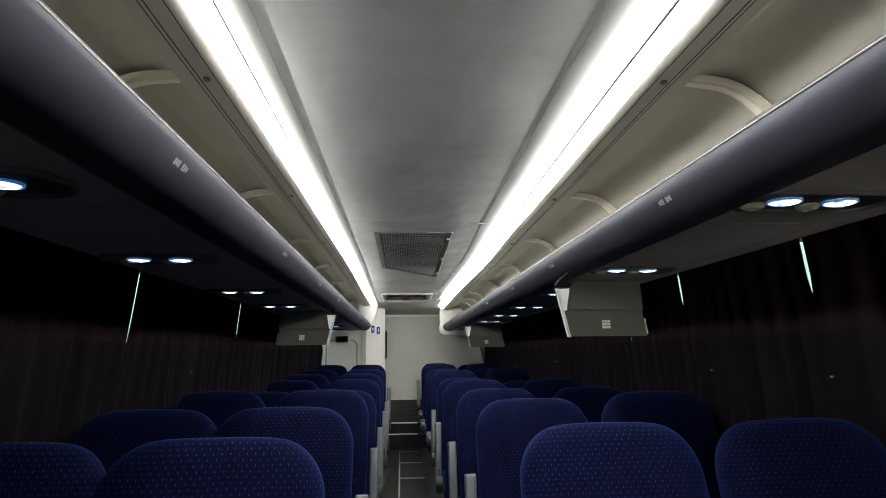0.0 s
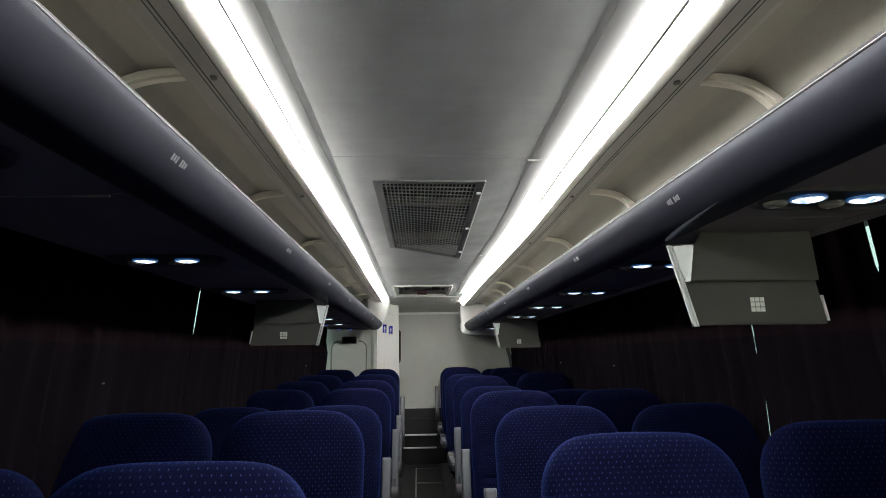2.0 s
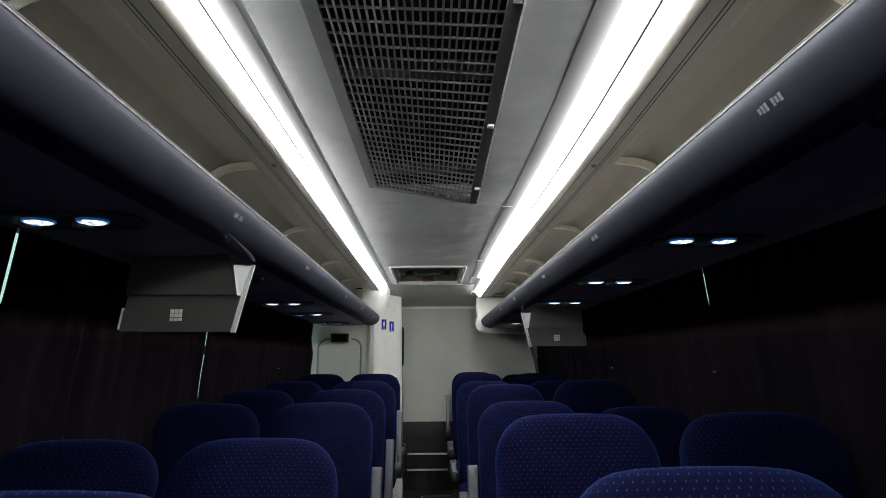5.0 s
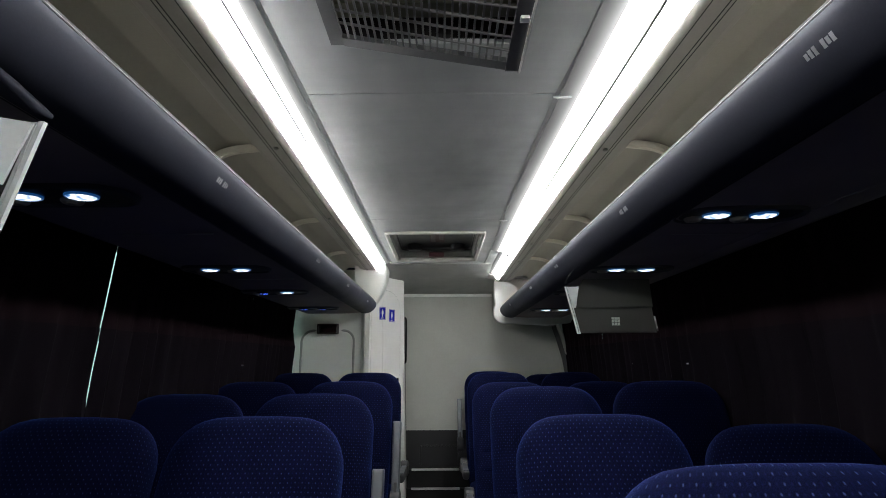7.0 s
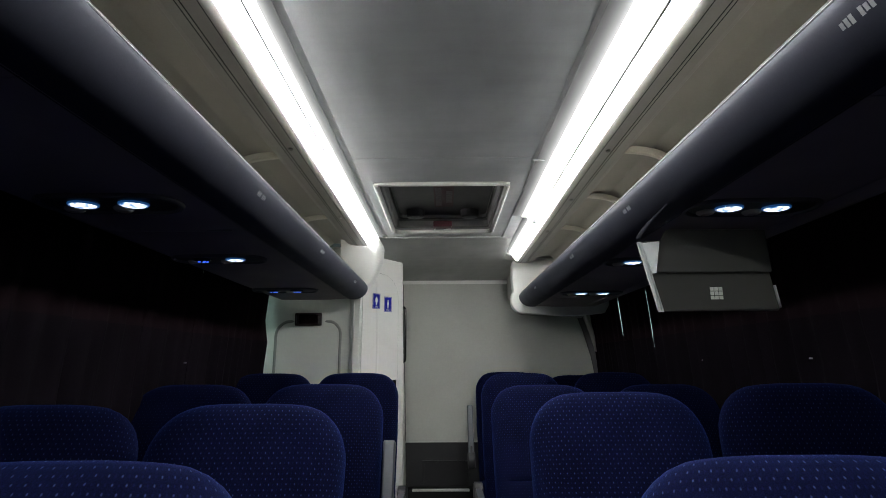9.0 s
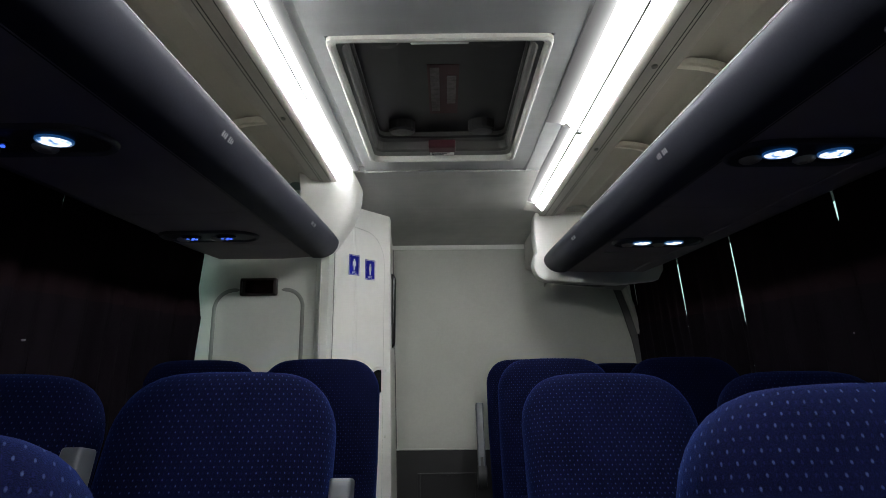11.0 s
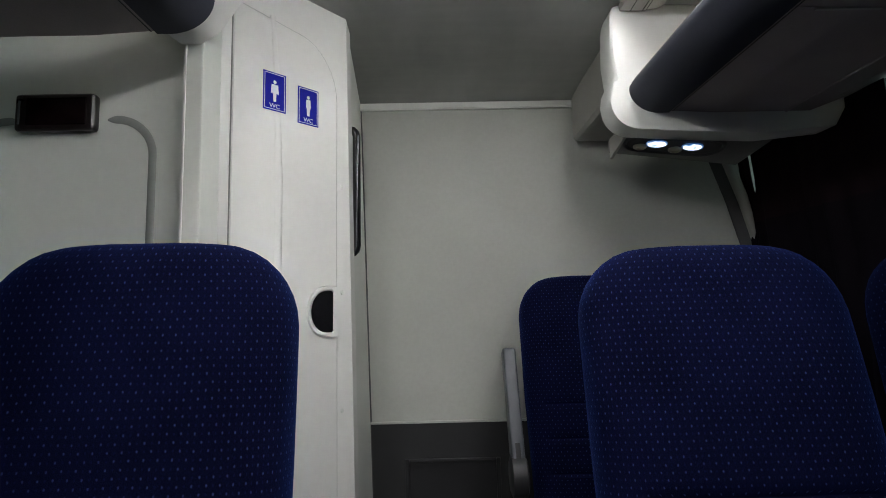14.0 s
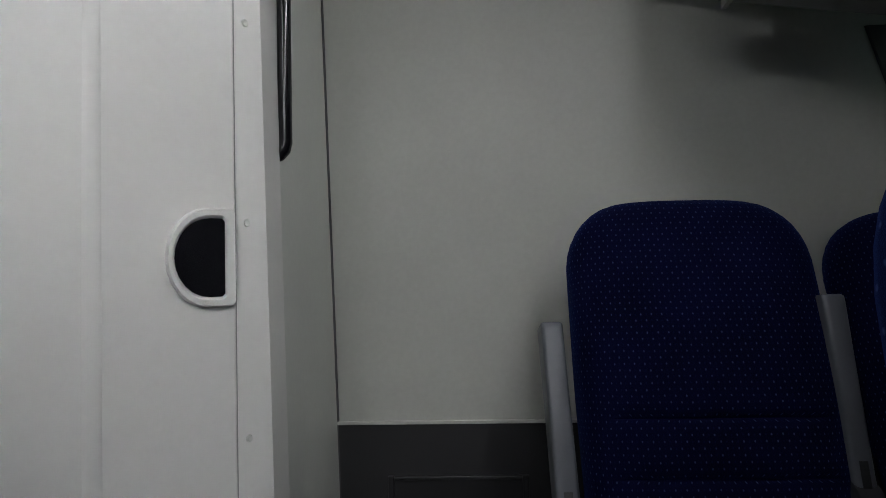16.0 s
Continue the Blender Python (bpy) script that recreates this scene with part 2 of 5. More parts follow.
M_SHELL = surface("shell_paint", (0.10, 0.10, 0.10), 0.8, 0.1, 60, 2, 0.0)
M_GLASS = pane_glass()
# fill light: glow of the two panels added ahead of the coach
M_FRONT_FILL_BRIGHT = glow("front_fill_bright", (0.92, 0.92, 0.74), 12.0)
M_FRONT_FILL_DIM = glow("front_fill_dim", (0.85, 0.78, 0.66), 0.3)
M_NIGHT = glow("lot_light", (0.62, 0.86, 0.78), 1.8)
M_BLUE = surface("sign_blue", (0.010, 0.012, 0.34), 0.55, 0.06, 200, 8, 0.02, gloss=0.12)
M_SIGNWHITE = surface("sign_white", (0.84, 0.85, 0.88), 0.45, 0.04, 200, 8, 0.02)
M_RED = surface("label_red", (0.048, 0.006, 0.012), 0.45, 0.1, 200, 8, 0.02)
M_HATCH = surface("hatch_inner", (0.024, 0.024, 0.026), 0.42, 0.15, 200, 3, 0.08)
M_HATCH_INNER = surface("hatch_inner_frame", (0.105, 0.105, 0.10), 0.40, 0.12, 180, 4, 0.05)
M_HATCH_PRINT = surface("hatch_print", (0.135, 0.110, 0.115), 0.5, 0.25, 400, 60, 0.02)
M_HATCH_FRAME = surface("hatch_frame", (0.42, 0.42, 0.39), 0.38, 0.08, 180, 4, 0.05)
M_GRILLE = surface("grille_paint", (0.13, 0.13, 0.132), 0.45, 0.15, 260, 6, 0.06, wear=0.3)
M_SLAT = surface("grille_slat_paint", (0.22, 0.22, 0.215), 0.42, 0.15, 260, 6, 0.06, wear=0.3)
M_BEAM = surface("duct_beam_paint", (0.13, 0.125, 0.095), 0.5, 0.15, 200, 5, 0.05)
M_BARE = surface("bare_metal", (0.75, 0.75, 0.76), 0.3, 0.06, 200, 8, 0.03, metal=0.8)
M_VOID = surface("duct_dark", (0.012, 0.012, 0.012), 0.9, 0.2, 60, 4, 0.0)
M_SCREW = surface("screw_head", (0.16, 0.16, 0.15), 0.35, 0.2, 300, 10, 0.0, metal=0.8)

# ------------------------------------------------------------------ mesh helpers


def link_mesh(name, bm, material, smooth=False):
    bmesh.ops.recalc_face_normals(bm, faces=bm.faces)
    me = bpy.data.meshes.new(name)
    bm.to_mesh(me)
    bm.free()
    me.materials.append(material)
    if smooth:
        me.polygons.foreach_set("use_smooth", [True] * len(me.polygons))
        me.set_sharp_from_angle(angle=radians(42))
    return new(name, me)


def part(name, bm, material, parent, label="", smooth=False):
    ob = link_mesh(name, bm, material, smooth)
    ob.parent = parent
    if label:
        tagged(ob, label)
    return ob


def thing(name, label, category, m=None, group="", kind=""):
    ob = new(name)
    ob.empty_display_size = 0.05
    if m is not None:
        ob.matrix_world = m
    return tagged(ob, label, category, group, kind)


def lone(name, bm, material, label, category, kind="", group="", smooth=False):
    return tagged(link_mesh(name, bm, material, smooth), label, category, group, kind)


def box(bm, x0, x1, y0, y1, z0, z1, bevel=0.0, seg=2):
    at = Matrix.Translation(((x0 + x1) / 2, (y0 + y1) / 2, (z0 + z1) / 2)) @ Matrix.Diagonal((abs(x1 - x0), abs(y1 - y0), abs(z1 - z0), 1))
    made = bmesh.ops.create_cube(bm, size=1, matrix=at)["verts"]
    if bevel:
        edges = list({e for v in made for e in v.link_edges})
        bmesh.ops.bevel(bm, geom=edges, offset=bevel, segments=seg, affect="EDGES", profile=0.6)
    return bm


def boxed(*a, **k):
    return box(bmesh.new(), *a, **k)


# the two ceiling edges are not quite straight: how far they stray outwards along the coach
STRAY = {-1: ((-1.3, 0.006), (0.7, 0.0045), (2.1, -0.0035), (3.4, -0.012), (5.2, -0.001), (7.0, 0.0)),
         1: ((-1.3, -0.045), (0.7, -0.037), (2.1, -0.017), (3.4, 0.008), (5.2, -0.006), (6.2, 0.0), (7.2, 0.0))}


def stray(s, y, z):
    """Sideways shift at a place; none at the lip of the rack, full at the ceiling."""
    rows = STRAY[s]
    y = min(max(y, rows[0][0]), rows[-1][0])
    for (y0, a), (y1, b) in zip(rows, rows[1:]):
        if y <= y1:
            f = (1 - math.cos(math.pi * (y - y0) / (y1 - y0))) / 2
            return s * (a + (b - a) * f) * min(1, max(0, (z - 1.80) / 0.18))
    return 0.0


def prism(bm, profile, y0, y1, bent=0):
    """A closed profile of (x, z) drawn out along y; bent: the side whose stray it follows."""
    n = len(profile)
    ys = [y0 + (y1 - y0) * i / 26 for i in range(27)] if bent else [y0, y1]
    ends = [[bm.verts.new((x + (stray(bent, y, z) if bent else 0), y, z)) for x, z in profile] for y in ys]
    for a, b in zip(ends, ends[1:]):
        for i in range(n):
            bm.faces.new((a[i], a[(i + 1) % n], b[(i + 1) % n], b[i]))
    bm.faces.new(ends[0][::-1])
    bm.faces.new(ends[-1])
    return bm


def sheet(bm, profile, y0, y1, thick, s=1, bent=0):
    """An open profile of (x, z) with a thickness (upwards and outwards), drawn out along y; s mirrors it."""
    pts = [Vector((x * s, z)) for x, z in profile]
    back = []
    for i, p in enumerate(pts):
        d = (pts[min(i + 1, len(pts) - 1)] - pts[max(i - 1, 0)]).normalized()
        nrm = Vector((-d.y, d.x)) * s
        back.append(p + nrm * thick)
    return prism(bm, [tuple(p) for p in pts] + [tuple(p) for p in back[::-1]], y0, y1, bent)


def loft(bm, rings, cap=True):
    rows = [[bm.verts.new(p) for p in ring] for ring in rings]
    n = len(rows[0])
    for a, b in zip(rows, rows[1:]):
        for i in range(n):
            bm.faces.new((a[i], a[(i + 1) % n], b[(i + 1) % n], b[i]))
    if cap:
        bm.faces.new(rows[0][::-1])
        bm.faces.new(rows[-1])
    return bm


def tube(bm, path, radius, n=10, flat=1.0):
    """A round bar along a path of points; radius may be a list."""
    pts = [Vector(p) for p in path]
    rings = []
    for i, p in enumerate(pts):
        d = (pts[min(i + 1, len(pts) - 1)] - pts[max(i - 1, 0)]).normalized()
        side = d.cross(Vector((0, 1, 0)) if abs(d.y) < 0.9 else Vector((1, 0, 0))).normalized()
        up = d.cross(side)
        r = radius[i] if isinstance(radius, (list, tuple)) else radius
        rings.append([p + side * r * math.cos(a) + up * r * flat * math.sin(a) for a in (2 * math.pi * k / n for k in range(n))])
    return loft(bm, rings)


def disc(bm, c, r, h, n=20, rx=None):
    """A short upright cylinder with its top at c; rx: another radius along x."""
    rx = rx or r
    rings = [[(c[0] + rx * f * math.cos(a), c[1] + r * f * math.sin(a), c[2] + z) for a in (2 * math.pi * k / n for k in range(n))]
             for f, z in ((0.9, 0), (1, -0.15 * h), (1, -h))]
    return loft(bm, rings)


def arc(cx, cz, r, a0, a1, n):
    return [(cx + r * math.cos(radians(a0 + (a1 - a0) * i / n)), cz + r * math.sin(radians(a0 + (a1 - a0) * i / n))) for i in range(n + 1)]


def stadium(x0, x1, y0, y1, r, n=6):
    """Rounded rectangle outline as (x, y)."""
    out = []
    for cx, cy, a in ((x1 - r, y1 - r, 0), (x0 + r, y1 - r, 90), (x0 + r, y0 + r, 180), (x1 - r, y0 + r, 270)):
        out += [(cx + r * math.cos(radians(a + 90 * i / n)), cy + r * math.sin(radians(a + 90 * i / n))) for i in range(n + 1)]
    return out


FRONT, BACK = -1.3, 7.65      # closing wall behind the start, rear wall
LEFT_END, RIGHT_END = 6.62, 7.10


def platform_z(y):
    return 0.115 + 0.025 * min(1, max(0, (y - 4.3) / 1.0))


# ------------------------------------------------------------------ shell, floor
bm = boxed(-1.32, 1.32, FRONT - 0.1, BACK + 0.1, 2.24, 2.30)
lone("roof", bm, M_SHELL, "outer roof panel of the coach", "roof", "structure")
# unseen front end; its single opening is placed to steer the added light
bm = boxed(-1.32, 1.32, FRONT - 0.06, FRONT, -0.1, 0.78)
box(bm, -1.32, 1.32, FRONT - 0.06, FRONT, 1.72, 2.24)
for x0, x1 in ((-1.32, 0.33), (1.12, 1.32)):
    box(bm, x0, x1, FRONT - 0.06, FRONT, 0.78, 1.72)
lone("wall_front", bm, M_SIDE, "unseen plain grey front end, opened on one side to let added light in", "wall", "structure")
screen = lone("windscreen_pane", boxed(0.33, 1.12, FRONT - 0.04, FRONT - 0.034, 0.78, 1.72), M_GLASS, "added tinted pane in the unseen front opening", "window", "structure")
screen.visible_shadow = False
# glowing panels added out of view to brighten rack underside and seat fronts
lone("backdrop_front", boxed(-4.0, 4.0, FRONT - 3.06, FRONT - 3.04, 0.0, 4.0), M_FRONT_FILL_DIM, "dim glowing panel added out of view ahead of the coach", "backdrop", "structure")
lone("backdrop_lit", boxed(-0.35, 1.05, FRONT - 3.02, FRONT - 3.0, 0.0, 2.2), M_FRONT_FILL_BRIGHT, "bright glowing panel added ahead of the coach to light a rack underside", "backdrop", "structure")
bm = bmesh.new()


def aisle_z(y):
    f = min(1, max(0, (y - 3.4) / 1.5))
    return 0.132 * f * f * (3 - 2 * f)


loft(bm, [[(-0.24, y, -0.05), (0.17, y, -0.05), (0.17, y, aisle_z(y)), (-0.24, y, aisle_z(y))] for y in (FRONT, 3.4, 3.7, 4.0, 4.3, 4.6, 4.9, 7.50)])
lone("floor", bm, M_FLOOR, "dark vinyl aisle floor with thin joint strips", "floor", "structure")
for s, inner in ((-1, 0.24), (1, 0.17)):
    bm = bmesh.new()
    prof = [(inner, -0.05), (1.2, -0.05), (1.2, 0.0), (inner, 0.0)]
    ys = [FRONT, 4.3, 5.3, BACK]
    loft(bm, [[(s * x, y, z if z < -0.01 else platform_z(y)) for x, z in prof] for y in ys])
    lone("seat_platform", bm, M_PLATFORM, "raised dark carpeted platform under the seats", "platform", "structure")
for y0, y1 in ((4.92, 5.735), (5.75, 6.52), (6.535, 7.25)):
    bm = bmesh.new()
    for x0, x1, a, b in ((-0.112, -0.097, y0, y1), (-0.097, 0.16, y0, y0 + 0.014), (-0.097, 0.16, y1 - 0.014, y1)):
        box(bm, x0, x1, a, b, 0.131, 0.136)
    lone("floor_hatch_trim", bm, M_LINE, "thin worn metal strip round an aisle floor hatch", "floor trim", "structure", "aisle floor trims")
lower = thing("aisle_steps", "two dark steps with pale metal nosings at the end of the aisle", "steps", kind="structure")
for y, low, top in ((7.49, 0.0, 0.320), (7.53, 0.320, 0.462)):
    part("tread", boxed(-0.30, 0.30, y, BACK, low, top, 0.004), M_FLOOR, lower)
    part("nosing", boxed(-0.258, 0.142, y - 0.014, y + 0.012, top - 0.008, top + 0.008, 0.003), M_ALU, lower, "worn pale metal nosing")

# ------------------------------------------------------------------ rear wall
rear = thing("wall_rear", "pale grey-green laminate rear wall with a dark skirting", "wall", kind="structure")
part("panel", boxed(-0.42, 1.25, BACK, BACK + 0.05, 0.765, 2.0), M_WALL, rear)
part("skirting", boxed(-0.42, 1.25, BACK - 0.006, BACK + 0.05, 0.0, 0.765), M_BASE, rear, "dark textured skirting")
part("edge_strip", boxed(-0.325, 0.55, BACK - 0.010, BACK, 0.762, 0.770, 0.002), M_WALL, rear)
bm = bmesh.new()
for x0, x1, z0, z1 in ((-0.195, -0.180, 0.475, 0.64), (0.130, 0.145, 0.475, 0.64), (-0.180, 0.130, 0.628, 0.64)):
    box(bm, x0, x1, BACK - 0.016, BACK - 0.006, z0, z1, 0.003)
part("inset_frame", bm, M_DARK, rear)
part("inset_panel", boxed(-0.180, 0.130, BACK - 0.009, BACK - 0.006, 0.475, 0.628), M_DARK, rear, "black access panel")
bm = bmesh.new()
sheetp = [(-0.36, 1.930), (0.53, 1.930), (0.53, 1.957), (-0.36, 1.957)]
prism(bm, sheetp, BACK - 0.018, BACK)
bmesh.ops.bevel(bm, geom=bm.edges[:], offset=0.004, segments=2, affect="EDGES")
part("top_rail", bm, M_WHITE, rear, "white rail along the top of the wall")
# curved trim where the rear wall meets the window side
bm = bmesh.new()
tube(bm, [(1.160, BACK - 0.014, 0.75), (1.160, BACK - 0.014, 1.25), (1.142, BACK - 0.014, 1.37), (1.095, BACK - 0.014, 1.55), (1.042, BACK - 0.014, 1.71)], 0.020, 10)
part("corner_trim", bm, M_RAIL, rear, "grey moulded corner trim", smooth=True)
bm = bmesh.new()
loft(bm, [[(x - 0.055, BACK - 0.001, z), (x - 0.052, BACK - 0.006, z), (x, BACK - 0.008, z), (x, BACK - 0.001, z)] for x, z in ((1.152, 0.77), (1.152, 1.25), (1.134, 1.37), (1.087, 1.55), (1.034, 1.71))])
part("corner_flange", bm, M_SIDE, rear, "dark rubber flange beside the corner trim")

# ------------------------------------------------------------------ ceiling
HATCH = (-0.312, 0.247, 5.600, 6.412)
GRILLE = (-0.243, 0.173, 2.632, 3.862)
CEIL_Z = 2.04


def ceil_z(x, y):
    """Gentle crown across, slope down behind the last joint."""
    z = CEIL_Z + 0.004 * (1 - (x / 0.345) ** 2)
    return z - max(0, y - 6.55) * 0.078


bm = bmesh.new()
xs = [-0.352, -0.325, HATCH[0], GRILLE[0], -0.15, -0.05, 0.05, GRILLE[1], HATCH[1], 0.290, 0.372]
joints = [FRONT, -0.1, 2.40, 4.09, 5.35, 6.55]
for a, b in zip(joints, joints[1:]):
    ys = sorted({a + 0.0015, b - 0.0015, *[y for y in (GRILLE[2], GRILLE[3], HATCH[2], HATCH[3]) if a < y < b]})
    grid = {}
    for x in xs:
        for y in ys:
            lip = 0.003 if (y in (ys[0], ys[-1])) else 0
            grid[x, y] = bm.verts.new((x, y, ceil_z(x, y) + lip))
    for x0, x1 in zip(xs, xs[1:]):
        for y0, y1 in zip(ys, ys[1:]):
            mx, my = (x0 + x1) / 2, (y0 + y1) / 2
            if any(h[0] < mx < h[1] and h[2] < my < h[3] for h in (HATCH, GRILLE)):
                continue
            bm.faces.new((grid[x0, y0], grid[x1, y0], grid[x1, y1], grid[x0, y1]))
bmesh.ops.recalc_face_normals(bm, faces=bm.faces)
bmesh.ops.solidify(bm, geom=bm.faces[:], thickness=0.012)
drop = min(v.co.z for v in bm.verts) - (CEIL_Z - 0.001)
if drop < -0.005:      # the thickness lies above the visible face
    for v in bm.verts:
        v.co.z += 0.012
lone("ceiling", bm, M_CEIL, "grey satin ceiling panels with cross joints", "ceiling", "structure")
bm = bmesh.new()
for a in joints[1:]:
    box(bm, -0.34, 0.29, a - 0.02, a + 0.02, CEIL_Z + 0.018, CEIL_Z + 0.026)
lone("ceiling_joint_backing", bm, M_RAIL, "backing strips above the ceiling joints", "ceiling trim", "structure")
# sloping rear ceiling
bm = bmesh.new()
REAR = ((6.553, CEIL_Z), (6.8, 2.022), (7.02, 2.006), (7.3, 1.984), (BACK, 1.957))
loft(bm, [[(x, y, z) for x, z in ((-0.62, zz), (-0.2, zz + 0.003), (0.1, zz + 0.002), (0.372, zz), (0.372, zz + 0.06), (-0.62, zz + 0.06))] for y, zz in REAR[:3]])
# behind the strips it spreads to the window side
loft(bm, [[(x, y, z) for x, z in ((-0.62, zz), (-0.2, zz + 0.003), (0.1, zz + 0.002), (1.1, zz), (1.1, 2.075), (-0.62, 2.075))] for y, zz in REAR[2:]])
lone("ceiling_rear", bm, M_REAR_CEIL, "dark grey cloth-covered ceiling sloping to the rear wall", "ceiling", "structure")
tagged(link_mesh("ceiling_trim", boxed(-0.36, 0.37, 6.5475, 6.5545, CEIL_Z - 0.0022, CEIL_Z + 0.004, 0.001), M_COVE_EDGE), "thin pale trim across the ceiling", "ceiling trim", "", "structure")

# ------------------------------------------------------------------ light strips and rails


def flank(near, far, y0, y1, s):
    """The glowing sheet for the lit cove beside a diffuser, thin and curved, with a coordinate that runs across it."""
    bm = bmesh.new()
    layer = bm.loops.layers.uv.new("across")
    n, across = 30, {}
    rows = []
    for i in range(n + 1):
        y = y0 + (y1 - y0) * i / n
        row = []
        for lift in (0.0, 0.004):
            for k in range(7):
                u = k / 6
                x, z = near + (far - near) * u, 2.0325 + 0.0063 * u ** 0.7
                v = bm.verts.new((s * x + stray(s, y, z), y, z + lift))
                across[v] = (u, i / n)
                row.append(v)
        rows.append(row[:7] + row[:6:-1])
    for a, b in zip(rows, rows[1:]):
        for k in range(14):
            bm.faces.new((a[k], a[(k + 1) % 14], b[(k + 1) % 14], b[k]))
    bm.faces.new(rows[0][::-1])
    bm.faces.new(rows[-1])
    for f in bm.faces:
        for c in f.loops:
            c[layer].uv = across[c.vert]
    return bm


SCREWS = {-1: (0.095, 0.950, 1.800, 2.640, 3.470, 4.305, 5.115, 5.920), 1: (0.060, 0.905, 1.800, 2.640, 3.470, 4.325, 5.145, 5.655, 6.190)}
BRACKETS = {-1: (0.140, 0.995, 1.840, 2.690, 3.540, 4.370, 5.235, 5.990), 1: (0.090, 0.945, 1.835, 2.665, 3.495, 4.350, 5.205, 5.690, 6.215)}
for s, end in ((-1, 6.52), (1, 7.02)):
    strip = thing("light_strip", "bright white light strip with a frosted diffuser along the ceiling edge", "light strip", group="ceiling light strips")
    # outer and inner diffuser with a fine dark divider; a glowing sheet stands for the lit cove, fading out towards the
    # ceiling
    inner = 0.404 if s < 0 else 0.363
    rim = 0.374 if s < 0 else 0.314
    bm = bmesh.new()
    sheet(bm, [(0.4215, 2.015), (0.432, 2.002), (0.443, 1.9905), (0.4545, 1.9805)], FRONT, end if s < 0 else end - 0.055, 0.004, s, s)
    part("diffuser", bm, M_LED, strip, "glowing frosted diffuser")
    lengths = ((FRONT, end, inner, rim),) if s < 0 else ((FRONT, 6.088, inner, rim), (6.10, 6.955, 0.404, 0.374))
    for y0, y1, near, far in lengths:
        bm = bmesh.new()
        sheet(bm, [(near, 2.0325), (near + 0.3 * (0.4195 - near), 2.0295), (0.4195, 2.0165)], y0, y1, 0.004, s, s)
        part("diffuser", bm, M_LED, strip, "glowing frosted diffuser")
        part("diffuser_edge", flank(near, far, y0, y1, s), M_COVE_GLOW, strip, "added glowing sheet in place of the lit cove, fading towards the ceiling", smooth=True)
    half = 0.0010 if s < 0 else 0.0021
    part("divider", prism(bmesh.new(), [(s * x, z) for x, z in ((0.4203 - half, 2.0118), (0.4203 + half, 2.0092), (0.4206 + half, 2.022), (0.4203 - half, 2.024))], FRONT, end if s < 0 else end - 0.055, s), M_DIVIDER, strip, "thin dark grey divider")
    bm = bmesh.new()
    sheet(bm, [(rim - 0.030, 2.0470), (rim - 0.014, 2.0450), (rim, 2.0390)], FRONT, end - 0.03, 0.004, s, s)
    part("reflector", bm, M_COVE_EDGE, strip, "shaded cove between strip and ceiling", smooth=True)
    bm = bmesh.new()
    sheet(bm, [(0.335, 2.062), (0.38, 2.058), (0.420, 2.040), (0.4575, 2.006)], FRONT, end, 0.006, s, s)
    part("tray", bm, M_COVE_EDGE, strip)
    if s > 0:
        bm = bmesh.new()
        loft(bm, [[(x, y, z) for x, z in low] + [(x, y, z + 0.006) for x, z in low[::-1]] for y, low in (
            (end - 0.054, ((0.352, 2.036), (0.38, 2.032), (0.42, 2.014), (0.4575, 1.984))),
            (end + 0.008, ((0.352, 2.0030), (0.38, 2.0025), (0.42, 1.998), (0.4575, 1.983))))])
        part("end_plate", bm, M_RAIL, strip, "grey cover behind the end of the diffuser", smooth=True)
    for y in (2.40, 4.09, 5.35) if s > 0 else ():
        x0, x1 = 0.296, 0.345
        part("joint_cover", boxed(x0 + stray(s, y, 2.03), x1 + stray(s, y, 2.03), y - 0.003, y + 0.003, 2.030, 2.036, 0.001), M_CEIL, strip, "thin cover at a ceiling joint")
    if s > 0:
        bm = boxed(0.372, 0.4185, 6.078, 6.104, 2.0235, 2.0265, 0.001)
        for v in bm.verts:
            v.co.z += max(0, 0.405 - v.co.x) * 0.14
        part("joint_clip", bm, M_RAIL, strip, "grey plastic sleeve over the joint of two diffusers")
        part("joint_clip", boxed(0.415, 0.430, 6.072, 6.092, 1.994, 2.010, 0.003), M_DIVIDER, strip, "small dark clip")
    rail = thing("ceiling_rail", "grey ceiling rail with two black grooves and screw heads", "ceiling rail", kind="structure")
    prof = [(0.4556, 1.990), (0.458, 1.9855), (0.480, 1.9838), (0.5205, 1.9850), (0.5235, 1.9838), (0.5270, 1.9842), (0.5300, 1.9860), (0.560, 1.990), (0.574, 1.996), (0.582, 2.003), (0.582, 2.012), (0.4555, 2.012)]
    part("rail", prism(bmesh.new(), [(s * x, z) for x, z in prof], FRONT, end + 0.05, s), M_RAIL, rail)
    for x, z, w in ((0.486, 1.9842, 0.0011), (0.5205, 1.9852, 0.0012), (0.5300, 1.9862, 0.0016)):
        bm = bmesh.new()
        prism(bm, [(s * (x - w), z - 0.0008), (s * (x + w), z - 0.0008), (s * (x + w), z + 0.004), (s * (x - w), z + 0.004)], FRONT, end + 0.05, s)
        part("groove", bm, M_GROOVE, rail)
    for y in SCREWS[s]:
        part("screw", disc(bmesh.new(), (s * 0.505 + stray(s, y, 1.984), y, 1.9855), 0.0075, 0.006, 10), M_SCREW, rail).rotation_euler = (0, 0, 0)

# ------------------------------------------------------------------ overhead racks


def under_rise(s, y):
    """The underside of one rack lies a little higher towards the front."""
    return 0.012 * min(1, max(0, (6.3 - y) / 2.1)) if s > 0 else 0.0


